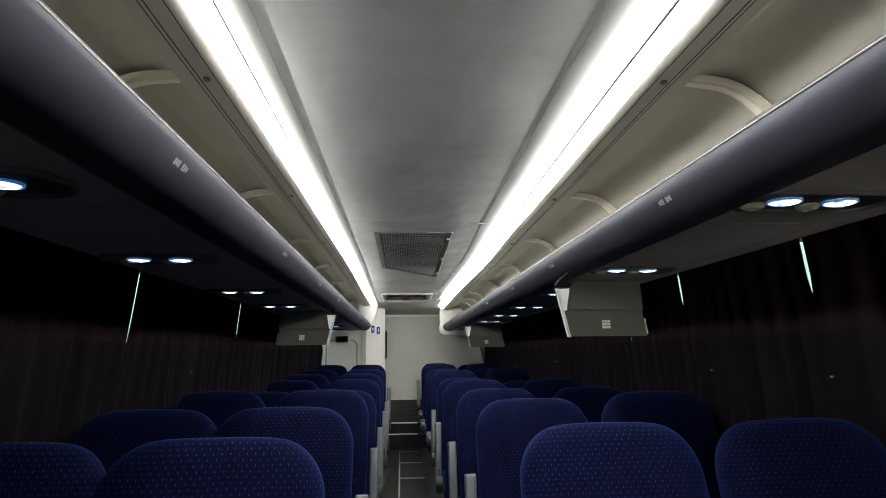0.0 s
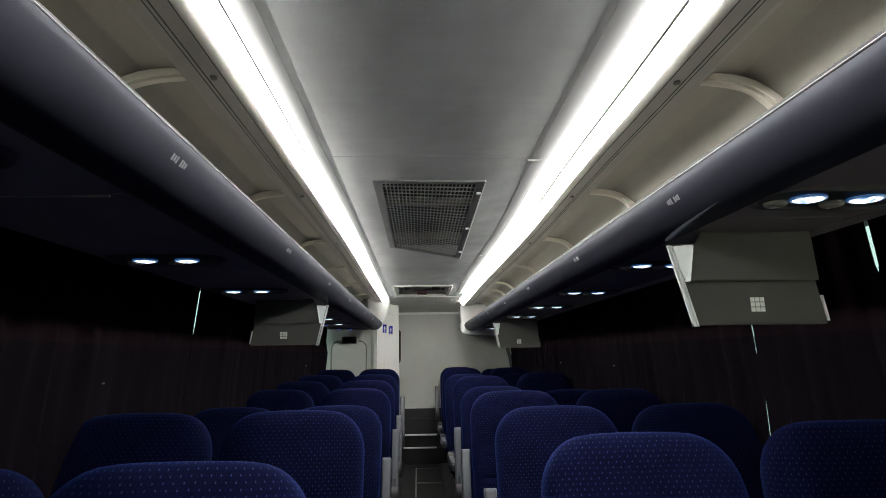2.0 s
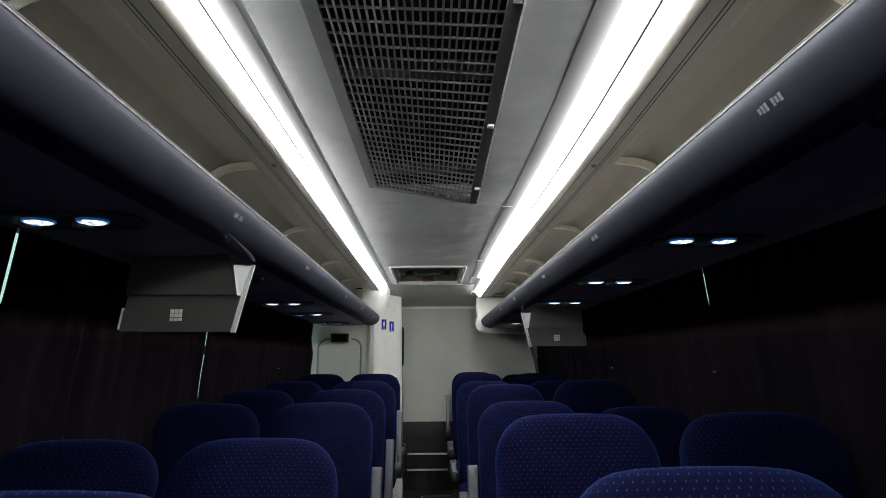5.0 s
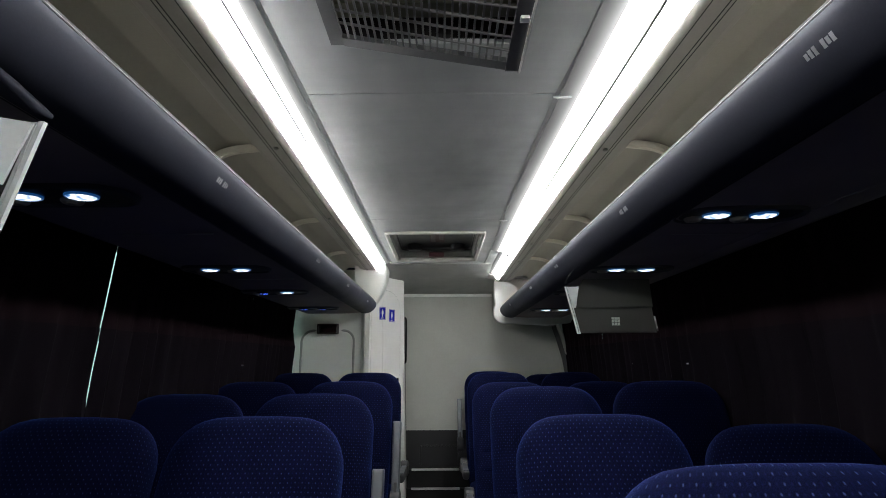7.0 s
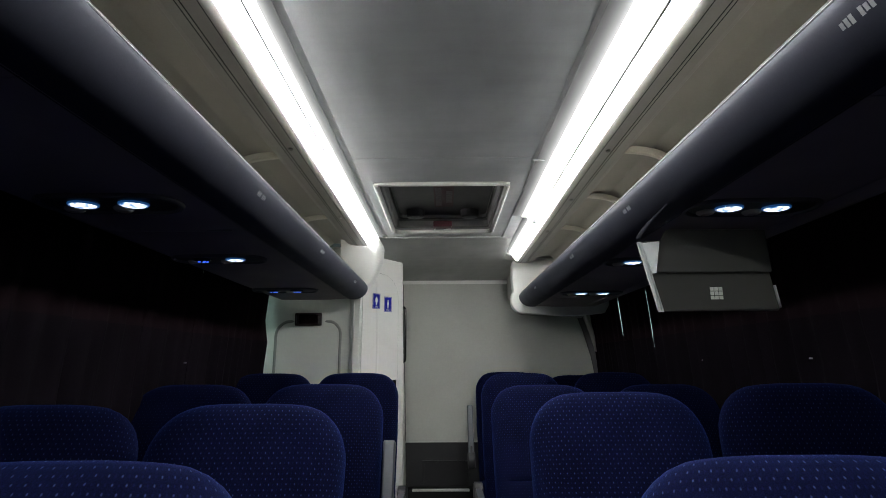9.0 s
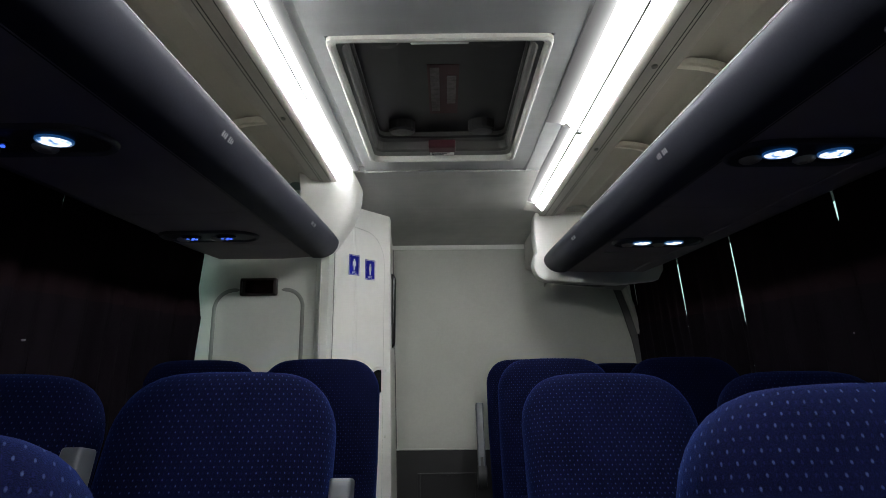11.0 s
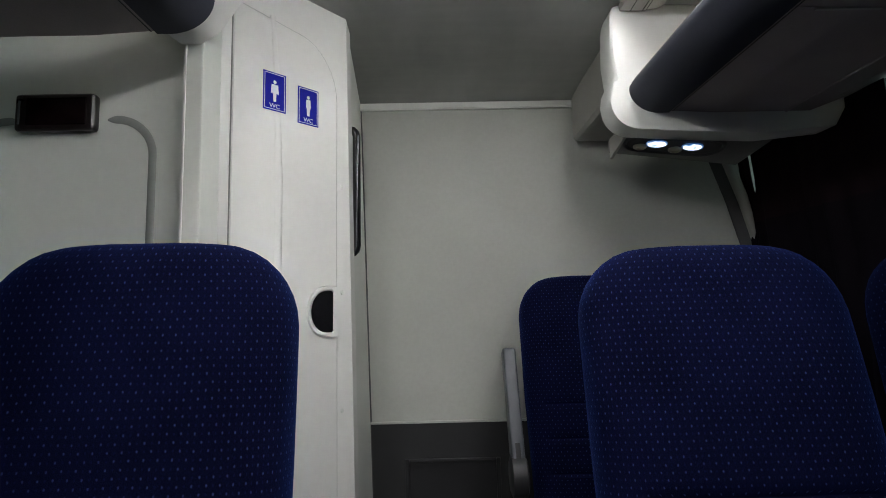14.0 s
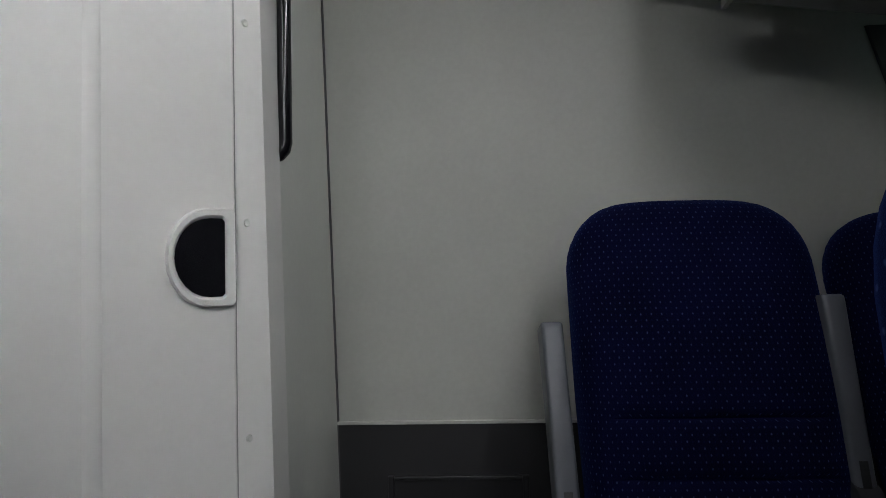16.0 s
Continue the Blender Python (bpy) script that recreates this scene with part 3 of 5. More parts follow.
for s, end in ((-1, LEFT_END), (1, RIGHT_END)):
    rack = thing("overhead_rack", "open overhead luggage rack with a dark blue-grey rounded front", "luggage rack", kind="structure")
    front = [(0.4790, 1.7690)] + [(0.552 + 0.075 * math.cos(radians(a)), 1.757 + 0.061 * math.sin(radians(a))) for a in range(178, 271, 4)] + [(0.5765, 1.6965)]
    bm = bmesh.new()
    sheet(bm, front, FRONT, end, -0.005, s)
    part("front_panel", bm, M_FASCIA, rack, "dark blue-grey rounded front panel", smooth=True)
    for x, z, r in ((0.4815, 1.7780, 0.0022), (0.4772, 1.7684, 0.0014)):
        part("lip", tube(bmesh.new(), [(s * x, FRONT, z), (s * x, 2.5, z), (s * x, end, z)], r, 8), M_LIP, rack, "bright aluminium lip", smooth=True)
    part("rubber_edge", boxed(s * 0.4875, s * 0.4935, FRONT, end, 1.7735, 1.7905, 0.002), M_GROOVE, rack, "black rubber edge behind the lip")
    part("lip_backing", boxed(s * 0.486, s * 0.540, FRONT, end, 1.7655, 1.7735), M_DARK, rack)
    part("shelf", boxed(s * 0.53, s * 0.945, FRONT, end - 0.01, 1.712, 1.722), M_LINING, rack)
    part("seam", boxed(s * 0.5868, s * 0.5888, FRONT, end, 1.6955, 1.6985), M_DARK, rack, "dark seam between front and underside")
    # underside in lengths with a fine joint between them
    ys = [FRONT, 0.06, 0.88, 1.69, 2.48, 3.34, 4.20, 5.0, 5.92, 6.335, end] if s < 0 else [FRONT, 0.20, 1.03, 1.885, 2.65, 3.46, 4.27, 5.05, 5.92, 6.57, end]
    for a, b in zip(ys, ys[1:]):
        bm = bmesh.new()
        rise = under_rise(s, a)
        loft(bm, [[(s * x, y, z) for x, z in ((0.577, 1.697), (0.70, 1.690 + q), (0.965, 1.690 + q), (1.118, 1.746 + q * 0.3), (1.118, 1.756), (0.95, 1.711), (0.577, 1.711))]
                  for y, q in ((a + 0.0015, rise), (b - 0.0015, under_rise(s, b)))])
        part("underside_panel", bm, M_UNDER, rack, "dark cloth-covered underside")
        if s > 0:
            part("edge_bead", tube(bmesh.new(), [(0.900, a, 1.6895 + rise), (0.900, b, 1.6895 + under_rise(s, b))], 0.003, 6), M_UNDER, rack, "fine bead along the underside", smooth=True)
        if FRONT < a < 5.9 or a == 6.57:
            part("joint_strip", boxed(s * 0.62, s * (0.86 if a < 5.9 else 0.74), a - 0.0028, a + 0.0028, 1.6885 + rise, 1.6925 + rise), M_RAIL, rack)
    bm = bmesh.new()
    sheet(bm, [(0.580, 2.010), (0.62, 2.020), (0.674, 2.026), (0.680, 2.024), (0.712, 2.000), (0.750, 1.962), (0.81, 1.885), (0.87, 1.80), (0.915, 1.722)], FRONT, end, 0.008, s, s)
    part("lining", bm, M_LINING, rack, "beige-grey moulded lining", smooth=True)
    for y in BRACKETS[s]:
        # a moulded arm from the rail, bending down with the lining: a broad band, a slot and a thin rim beside it
        line = [(0.545, 2.016, 0.60), (0.548, 2.009, 0.80), (0.556, 2.004, 0.95), (0.600, 2.000, 1.0), (0.640, 1.996, 1.0), (0.668, 1.990, 1.0), (0.690, 1.982, 1.0), (0.708, 1.970, 1.0), (0.724, 1.955, 1.05), (0.745, 1.930, 1.1), (0.770, 1.896, 1.15), (0.805, 1.848, 1.2), (0.85, 1.785, 1.3), (0.895, 1.722, 1.3)]
        cross = ((-0.021, 0.002), (-0.0195, 0.0), (-0.0165, 0.0), (-0.015, 0.002), (-0.0145, 0.012), (-0.0075, 0.012), (-0.006, 0.001), (-0.0045, 0.0), (0.014, 0.002), (0.019, 0.006), (0.0205, 0.016), (-0.0205, 0.016))
        rings = []
        for i, (x, z, w) in enumerate(line):
            p, q = line[max(i - 1, 0)], line[min(i + 1, len(line) - 1)]
            d = Vector((q[0] - p[0], q[1] - p[1])).normalized()
            nx, nz = -d.y, d.x
            rings.append([(s * (x + nx * h) + stray(s, y, z), y + w * f, z + nz * h) for f, h in cross])
        part("bracket", loft(bmesh.new(), rings), M_BRACKET, rack, "moulded beige support bracket", smooth=True)

# white end fairings of the racks
cap = thing("rack_end_cap", "smooth white moulded fairing closing the end of the luggage rack", "end cap", kind="structure", group="rack end caps")
prof = [(-0.60, 2.062), (-0.455, 2.062)] + arc(-0.455, 1.994, 0.068, 82, -8, 9) + [(-0.389, 1.95), (-0.400, 1.90), (-0.424, 1.84), (-0.450, 1.80), (-0.474, 1.765), (-0.497, 1.732), (-0.532, 1.712), (-0.570, 1.712), (-0.60, 1.735)]
rings = []
for y, f, lean in ((6.622, 0.90, 0.14), (6.624, 0.955, 0.14), (6.632, 0.985, 0.135), (6.645, 0.998, 0.12), (6.665, 1.0, 0.08), (6.699, 1.0, 0.0)):
    rings.append([(-0.74 + (x + 0.74) * f, y - lean * max(0, z - 1.772) / 0.29, 1.772 + (z - 1.772) * (f if z > 1.95 else 1)) for x, z in prof])
part("fairing", loft(bmesh.new(), rings), M_WHITE, cap, smooth=True)
cap = thing("rack_end_cap", "smooth white moulded fairing wrapped round the end of the luggage rack", "end cap", kind="structure", group="rack end caps")
prof = [(0.78, 2.015), (0.445, 2.015), (0.432, 1.98), (0.428, 1.88), (0.436, 1.80), (0.424, 1.768), (0.420, 1.735)] + arc(0.50, 1.728, 0.078, 185, 268, 7) + [(0.60, 1.643), (0.85, 1.632), (1.04, 1.650), (1.07, 1.70), (1.07, 1.80), (0.95, 1.95)]
rings = []
for y, d in ((7.075, 0.012), (7.082, 0.0), (7.16, 0.0), (7.19, 0.01), (7.22, 0.04)):
    rings.append([(x + (d if x < 0.7 else -d) * 0.6, y, z + (d if z < 1.8 else -d)) for x, z in prof])
part("fairing", loft(bmesh.new(), rings), M_WHITE, cap, smooth=True)
part("duct", boxed(0.46, 1.05, 7.24, BACK - 0.002, 1.79, 1.985, 0.03, 3), M_RAIL, cap, "shaded grey duct casing")

# ------------------------------------------------------------------ windows and curtains


def side_x(z):
    """The side leans inwards above the window sill."""
    return 1.155 - 0.085 * max(0, z - 1.27)


for s in (-1, 1):
    bm = bmesh.new()
    prism(bm, [(s * 1.165, -0.05), (s * 1.19, -0.05), (s * 1.19, 0.80), (s * 1.165, 0.80)], FRONT, BACK)
    lone("wall_side", bm, M_SIDE, "dark grey lining below the windows", "wall", "structure")
    bm = bmesh.new()
    prism(bm, [(s * 1.195, 0.80), (s * 1.200, 0.80), (s * 1.158, 1.765), (s * 1.153, 1.765)], FRONT, BACK)
    pane = lone("window_pane", bm, M_GLASS, "tinted side window glass", "window", "structure")
    pane.visible_shadow = False
    bm = bmesh.new()
    prism(bm, [(s * 1.12, 1.765), (s * 1.25, 1.765), (s * 1.25, 2.24), (s * 1.12, 2.24)], FRONT, BACK)
    lone("wall_upper", bm, M_SHELL, "upper side panel behind the rack", "wall", "structure")
    lone("backdrop", boxed(s * 3.0, s * 3.02, FRONT - 3, BACK + 6, 0.0, 4.0), M_NIGHT, "pale lamp-lit yard outside", "backdrop", "structure")

# pleated curtains from the rack down; here and there two of them part and a narrow slit of yard light shows
SLITS = {-1: ((-0.60, 0.004, 1.45, 1.80), (0.63, 0.004, 1.52, 1.80), (1.970, 0.0075, 1.44, 1.80), (2.62, 0.0130, 1.48, 1.64), (3.27, 0.0085, 1.50, 1.80), (4.545, 0.0055, 1.17, 1.80), (5.87, 0.003, 1.68, 1.80), (6.41, 0.007, 1.68, 1.80)),
         1: ((-0.05, 0.003, 1.5, 1.80), (1.342, 0.014, 1.56, 1.80), (2.056, 0.0085, 1.58, 1.80), (2.62, 0.0075, 1.02, 1.30), (2.62, 0.0100, 1.33, 1.57), (3.98, 0.015, 1.555, 1.80), (5.28, 0.007, 1.26, 1.35), (5.92, 0.009, 1.64, 1.80), (6.485, 0.007, 1.16, 1.27), (6.485, 0.016, 1.40, 1.80), (6.968, 0.012, 1.38, 1.80), (BACK - 0.075, 0.022, 1.54, 1.80))}
SNAPS = {-1: (0.62, 2.61, 3.24, 4.50, 5.83), 1: (1.33, 1.92, 3.34, 4.02, 5.25, 5.95)}
LEVELS = (0.70, 0.9, 1.0, 1.08, 1.16, 1.24, 1.32, 1.42, 1.46, 1.50, 1.54, 1.58, 1.62, 1.66, 1.72, 1.76)
rng = random.Random(4)


def slit_at(s, y, z):
    """Half width of the opening at a curtain's edge, tapering at its ends."""
    for q, w, z0, z1 in SLITS[s]:
        if abs(q - y) < 1e-6 and z0 < z < z1:
            taper = min(1, (z - z0) / 0.06) if z1 > 1.7 else min(1, (z - z0) / 0.1, (z1 - z) / 0.1)
            return w / 2 * taper ** 0.6
    return -0.006


for s in (-1, 1):
    stop = 6.698 if s < 0 else BACK - 0.008
    marks = [FRONT] + sorted({q[0] for q in SLITS[s]}) + [stop]
    edges = []
    for a, b in zip(marks, marks[1:]):
        n = max(1, round((b - a) / 0.66))
        edges += [a + (b - a) * q / n for q in range(n)]
    edges.append(stop)
    for i, (a, b) in enumerate(zip(edges, edges[1:])):
        curtain = thing("curtain", "dark plum-black pleated curtain drawn over the side window", "curtain", group="pleated curtains")
        bm = bmesh.new()
        n = max(12, int((b - a) * 70))
        phase, amp = rng.random() * 6, 0.010 + 0.006 * rng.random()
        lean = [rng.uniform(-0.5, 0.5) for _ in range(3)]
        rows = []
        for z in LEVELS:
            lo, hi = a + slit_at(s, a, z), b - slit_at(s, b, z)
            row = []
            for q in range(n + 1):
                y = lo + (hi - lo) * q / n
                calm = min(1, (y - a + 0.008) / 0.05, (b - y + 0.008) / 0.05)
                drop = (1.72 - z)
                bunch = 0.046 * max(0.0, 1 - (stop - y) / 0.10) ** 0.7 if s < 0 else 0.0
                fold = math.sin(phase + q * 0.95 + 0.9 * math.sin(q * 0.23 + phase) + lean[0] * drop) * amp * (0.75 + 0.4 * drop)
                fold += 0.5 * amp * math.sin(q * 0.41 + phase * 2 + lean[1] * 2 * drop)
                row.append(bm.verts.new((s * (side_x(z) - 0.026 - bunch - 0.003 * (i % 2) + fold * max(0.1, calm)), y, z)))
            rows.append(row)
        split = LEVELS.index(1.46)
        for r0, r1 in zip(rows[:split], rows[1:split + 1]):
            for q in range(n):
                bm.faces.new((r0[q], r0[q + 1], r1[q + 1], r1[q]))
        upper = bmesh.new()
        flat = []
        for k, row in enumerate(rows[split - 1:]):
            smoothed = min(0.6, 0.2 * max(0, k - 1))   # the pleats fade out upwards
            flat.append([upper.verts.new((v.co.x * (1 - smoothed) + s * smoothed * (side_x(v.co.z) - 0.026 - 0.003 * (i % 2)) + s * 0.003, v.co.y, v.co.z)) for v in row])
        for r0, r1 in zip(flat, flat[1:]):
            for q in range(n):
                upper.faces.new((r0[q], r0[q + 1], r1[q + 1], r1[q]))
        for mesh in (bm, upper):
            bmesh.ops.delete(mesh, geom=[v for v in mesh.verts if not v.link_faces], context="VERTS")
            bmesh.ops.recalc_face_normals(mesh, faces=mesh.faces)
            bmesh.ops.solidify(mesh, geom=mesh.faces[:], thickness=0.002)
        part("pleated_cloth", bm, M_CURTAIN, curtain, smooth=True)
        part("upper_cloth", upper, M_PELMET, curtain, "smooth dark maroon upper cloth", smooth=True)
        for by in SNAPS[s]:
            if a <= by < b:
                bm = bmesh.new()
                bx = side_x(1.333) - 0.040
                loft(bm, [[(s * x, by + 0.0030 * f * math.cos(q), 1.333 + 0.0030 * f * math.sin(q)) for q in (2 * math.pi * n / 10 for n in range(10))] for x, f in ((bx + 0.010, 0.9), (bx + 0.004, 1.0), (bx + 0.001, 0.8), (bx, 0.4))])
                part("snap_button", bm, M_BARE, curtain, "small bright metal snap button")
        part("heading_tape", boxed(s * (side_x(1.75) - 0.022), s * (side_x(1.75) - 0.019), a + 0.012, b - 0.012, 1.742, 1.762), M_PELMET, curtain, "dark heading tape")

# ------------------------------------------------------------------ toilet cabinet
toilet = thing("toilet_cabinet", "pale grey-green toilet cabinet with an angled white door", "toilet cabinet", kind="structure")
PY = 6.75
bm = bmesh.new()
box(bm, -1.20, -0.560, PY, PY + 0.04, 0.0, 2.03)
part("front_panel", bm, M_PANEL, toilet)
# a moulded arch as a grey strip, the recess's shade put into its colour; its top line broken where the clock sits
arch = [(-1.032, 0.60), (-1.032, 1.490)] + [(-0.945 + 0.087 * math.cos(radians(a)), 1.490 + 0.087 * math.sin(radians(a))) for a in range(180, 89, -10)] + [(-0.934, 1.577), (-0.926, 1.577)]
bm = bmesh.new()
tube(bm, [(x, PY - 0.0005, z) for x, z in arch], [0.0085] * (len(arch) - 2) + [0.0065, 0.002], 8, 0.35)
arch = [(-0.742, 1.577), (-0.732, 1.577)] + [(-0.724 + 0.077 * math.cos(radians(a)), 1.500 + 0.077 * math.sin(radians(a))) for a in range(90, -1, -10)] + [(-0.647, 0.60)]
tube(bm, [(x, PY - 0.0005, z) for x, z in arch], [0.002, 0.0065] + [0.0085] * (len(arch) - 2), 8, 0.35)
part("moulded_groove", bm, M_SHADE_AND_GAP, toilet, smooth=True)
part("corner_post", boxed(-0.5645, -0.527, 6.702, PY + 0.04, 0.0, 2.03, 0.003), M_PANEL, toilet)
part("edge_bead", boxed(-0.5645, -0.5595, 6.699, 6.702, 0.2, 1.72, 0.0012), M_WHITE, toilet)


def upright(bm, pts, z0, z1):
    """A prism over a plan of (x, y)."""
    lows = [bm.verts.new((x, y, z0)) for x, y in pts]
    tops = [bm.verts.new((x, y, z1)) for x, y in pts]
    n = len(pts)
    for i in range(n):
        bm.faces.new((lows[i], lows[(i + 1) % n], tops[(i + 1) % n], tops[i]))
    bm.faces.new(lows[::-1])
    bm.faces.new(tops)
    return bm


part("return_panel", upright(bmesh.new(), [(-0.5275, 6.741), (-0.593, 6.834), (-0.63, 6.834), (-0.59, 6.741)], 0.0, 2.03), M_PANEL, toilet)
bm = bmesh.new()
loft(bm, [[(-0.596, 6.834, z), (x, x + 7.43, z), (x, x + 7.50, z), (-0.62, 6.86, z)] for z, x in ((0.0, -0.286), (2.02, -0.3130))])
part("door_post", bm, M_WHITE, toilet, "white moulded door surround")
bm = bmesh.new()
loft(bm, [[(x - 0.002, x + 7.432, z), (q, BACK, z), (q - 0.05, BACK, z), (-0.37, x + 7.46, z)] for z, x, q in ((0.0, -0.286, -0.299), (2.0, -0.3127, -0.350))])
part("side_panel", bm, M_PANEL, toilet)
# dark line drawn in for the shadow gap in the corner
part("corner_seal", tube(bmesh.new(), [(-0.310, BACK - 0.003, 0.47), (-0.3285, BACK - 0.003, 1.2), (-0.347, BACK - 0.003, 1.93)], 0.004, 6), M_SIDE, toilet)
# the door leaf stands a little proud in its surround; local x runs along the face, local y out of it
face = Matrix.Translation((-0.596, 6.834, 0)) @ Matrix.Rotation(radians(45), 4, "Z")
door = thing("door_1", "white angled toilet door with moulded panel, cup handle and signs", "door", face, kind="structure")
W0, W1 = 0.075, 0.367          # leaf edges along the face
outline = [(W0, 0.18), (W1, 0.18), (W1, 1.74)] + [(W1 - 0.13 + 0.13 * math.cos(radians(a)), 1.74 + 0.16 * math.sin(radians(a))) for a in range(10, 91, 10)] + [(W0, 1.925)]
bm = bmesh.new()
loft(bm, [[(x, -0.0005, z) for x, z in outline], [(x, -0.004, z) for x, z in outline],
          [(0.2225 + (x - 0.2225) * 0.985, -0.006, 1.05 + (z - 1.05) * 0.997) for x, z in outline]])
part("leaf", bm, M_WHITE, door)
bm = bmesh.new()
for p, q in zip(outline, outline[1:] + outline[:1]):
    d = Vector((q[0] - p[0], 0, q[1] - p[1]))
    if d.length < 1e-4:
        continue
    tube(bm, [(p[0], -0.001, p[1]), (q[0], -0.001, q[1])], 0.0028, 6)
part("gap", bm, M_SHADE_AND_GAP, door)
bm = bmesh.new()
tube(bm, [(0.195, -0.0045, 0.2), (0.195, -0.0045, 1.0), (0.197, -0.0045, 1.5), (0.186, -0.0045, 1.78), (0.175, -0.0045, 1.92)], [0.012, 0.012, 0.011, 0.010, 0.008], 10, 1.0)
for v in bm.verts:
    v.co.y = -0.0045 + (v.co.y + 0.0045) * 0.3
part("moulded_rib", bm, M_WHITE, door, smooth=True)
# cup handle
CUP_Z = 1.171
cup = [(0.330 + 0.046 * math.cos(radians(a)), CUP_Z + 0.054 * math.sin(radians(a))) for a in range(90, 271, 15)] + [(0.346, CUP_Z - 0.054), (0.350, CUP_Z - 0.050), (0.350, CUP_Z + 0.050), (0.346, CUP_Z + 0.054)]
rim = [(0.329 + 0.054 * math.cos(radians(a)), CUP_Z + 0.067 * math.sin(radians(a))) for a in range(90, 271, 15)] + [(0.360, CUP_Z - 0.067), (0.364, CUP_Z - 0.063), (0.364, CUP_Z + 0.063), (0.360, CUP_Z + 0.067)]


def ring_at(ring, y, f=1.0):
    return [(0.330 + (x - 0.330) * f, y, CUP_Z + (z - CUP_Z) * f) for x, z in ring]


# raised rim, hollow inside, with the black cup sunk in it
bm = bmesh.new()
loft(bm, [ring_at(rim, -0.004), ring_at(rim, -0.012), ring_at(rim, -0.015, 0.97), ring_at(cup, -0.015, 1.06), ring_at(cup, -0.012), ring_at(cup, -0.0075)], cap=False)
part("handle_surround", bm, M_WHITE, door)
bm = bmesh.new()
loft(bm, [ring_at(cup, -0.0125, 0.985), ring_at(cup, -0.0085, 0.93), ring_at(cup, -0.0072, 0.6)])
part("handle_cup", bm, M_BLACK, door, "glossy black cup handle", smooth=True)
bm = bmesh.new()
loft(bm, [[(0.332 + 0.007 * f * math.cos(a), y, CUP_Z - 0.004 + 0.018 * f * math.sin(a)) for a in (2 * math.pi * q / 14 for q in range(14))] for f, y in ((1.0, -0.0072), (0.9, -0.0105), (0.5, -0.012))])
part("latch", bm, M_BLACK, door, smooth=True)
for z in (0.912, 1.220, 1.51):
    bm = bmesh.new()
    loft(bm, [[(0.386 + 0.005 * f * math.cos(a), y, z + 0.006 * f * math.sin(a)) for a in (2 * math.pi * k / 10 for k in range(10))] for f, y in ((1, -0.0005), (0.8, -0.003), (0.35, -0.002))])
    part("screw", bm, M_PANEL, door)
for x, z in ((0.044, 1.585),):
    bm = bmesh.new()
    loft(bm, [[(x + 0.006 * f * math.cos(a), y, z + 0.006 * f * math.sin(a)) for a in (2 * math.pi * k / 10 for k in range(10))] for f, y in ((1, -0.0005), (0.8, -0.003), (0.35, -0.002))])
    part("screw", bm, M_PANEL, door)


def letters(text, size):
    """Flat letters as a mesh in the xz plane, facing -y, centred."""
    curve = bpy.data.curves.new("letters", "FONT")
    curve.body, curve.size, curve.align_x, curve.extrude = text, size, "CENTER", 0.0003
    ob = bpy.data.objects.new("letters", curve)
    scene.collection.objects.link(ob)
    me = bpy.data.meshes.new_from_object(ob.evaluated_get(bpy.context.evaluated_depsgraph_get()))
    bpy.data.objects.remove(ob)
    bm = bmesh.new()
    bm.from_mesh(me)
    bmesh.ops.transform(bm, matrix=Matrix.Rotation(radians(90), 4, "X"), verts=bm.verts)
    return bm


for x, zc, label, wide in ((0.181, 1.720, "blue toilet sign with a plain white upright shape and WC", 1.25), (0.276, 1.706, "blue toilet sign with a slim white upright shape and WC", 0.85)):
    sign = thing("toilet_sign", label, "sign", face @ Matrix.Translation((x, -0.0065, zc)), "toilet door signs")
    hw, hh = 0.0305, 0.0495
    part("plate", boxed(-hw, hw, -0.0012, 0, -hh, hh), M_BLUE, sign)
    bm = bmesh.new()
    for a, b, c, d in ((-hw + 0.003, hw - 0.003, hh - 0.0045, hh - 0.003), (-hw + 0.003, hw - 0.003, -hh + 0.003, -hh + 0.0045), (-hw + 0.003, -hw + 0.0045, -hh + 0.003, hh - 0.003), (hw - 0.0045, hw - 0.003, -hh + 0.003, hh - 0.003)):
        box(bm, a, b, -0.0016, -0.0012, c, d)
    part("border", bm, M_SIGNWHITE, sign)
    bm = bmesh.new()
    k = wide
    shape = [(-0.0035, -0.026), (0.0035, -0.026), (0.0045, -0.004), (0.0085 * k, -0.006), (0.0070 * k, 0.018), (-0.0070 * k, 0.018), (-0.0085 * k, -0.006), (-0.0045, -0.004)]
    loft(bm, [[(px, y, pz) for px, pz in shape] for y in (-0.0012, -0.0017)])
    loft(bm, [[(0.0042 * math.cos(a), y, 0.0245 + 0.0052 * math.sin(a)) for a in (2 * math.pi * i / 12 for i in range(12))] for y in (-0.0012, -0.0017)])
    part("plain_shape", bm, M_SIGNWHITE, sign)
    bm = letters("WC", 0.016)
    bmesh.ops.translate(bm, vec=(0, -0.0015, -0.0425), verts=bm.verts)
    part("lettering", bm, M_SIGNWHITE, sign)

grab = thing("grab_handle", "glossy black upright grab handle on the cabinet side", "grab handle")
bm = bmesh.new()
X, G0, G1 = -0.314, 1.335, 1.705
pth = [(X, 7.205, G1)] + [(X - 0.003 + 0.020 * math.cos(radians(a)) * 1.0, 7.205, G1 - 0.022 + 0.022 * math.sin(radians(a))) for a in (90, 60, 30, 0)] + \
      [(X - 0.003 + 0.020 * math.cos(radians(a)), 7.205, G0 + 0.022 + 0.022 * math.sin(radians(a))) for a in (0, -30, -60, -90)] + [(X, 7.205, G0)]
tube(bm, pth, 0.0115, 12)
part("bar", bm, M_BLACK, grab, smooth=True)

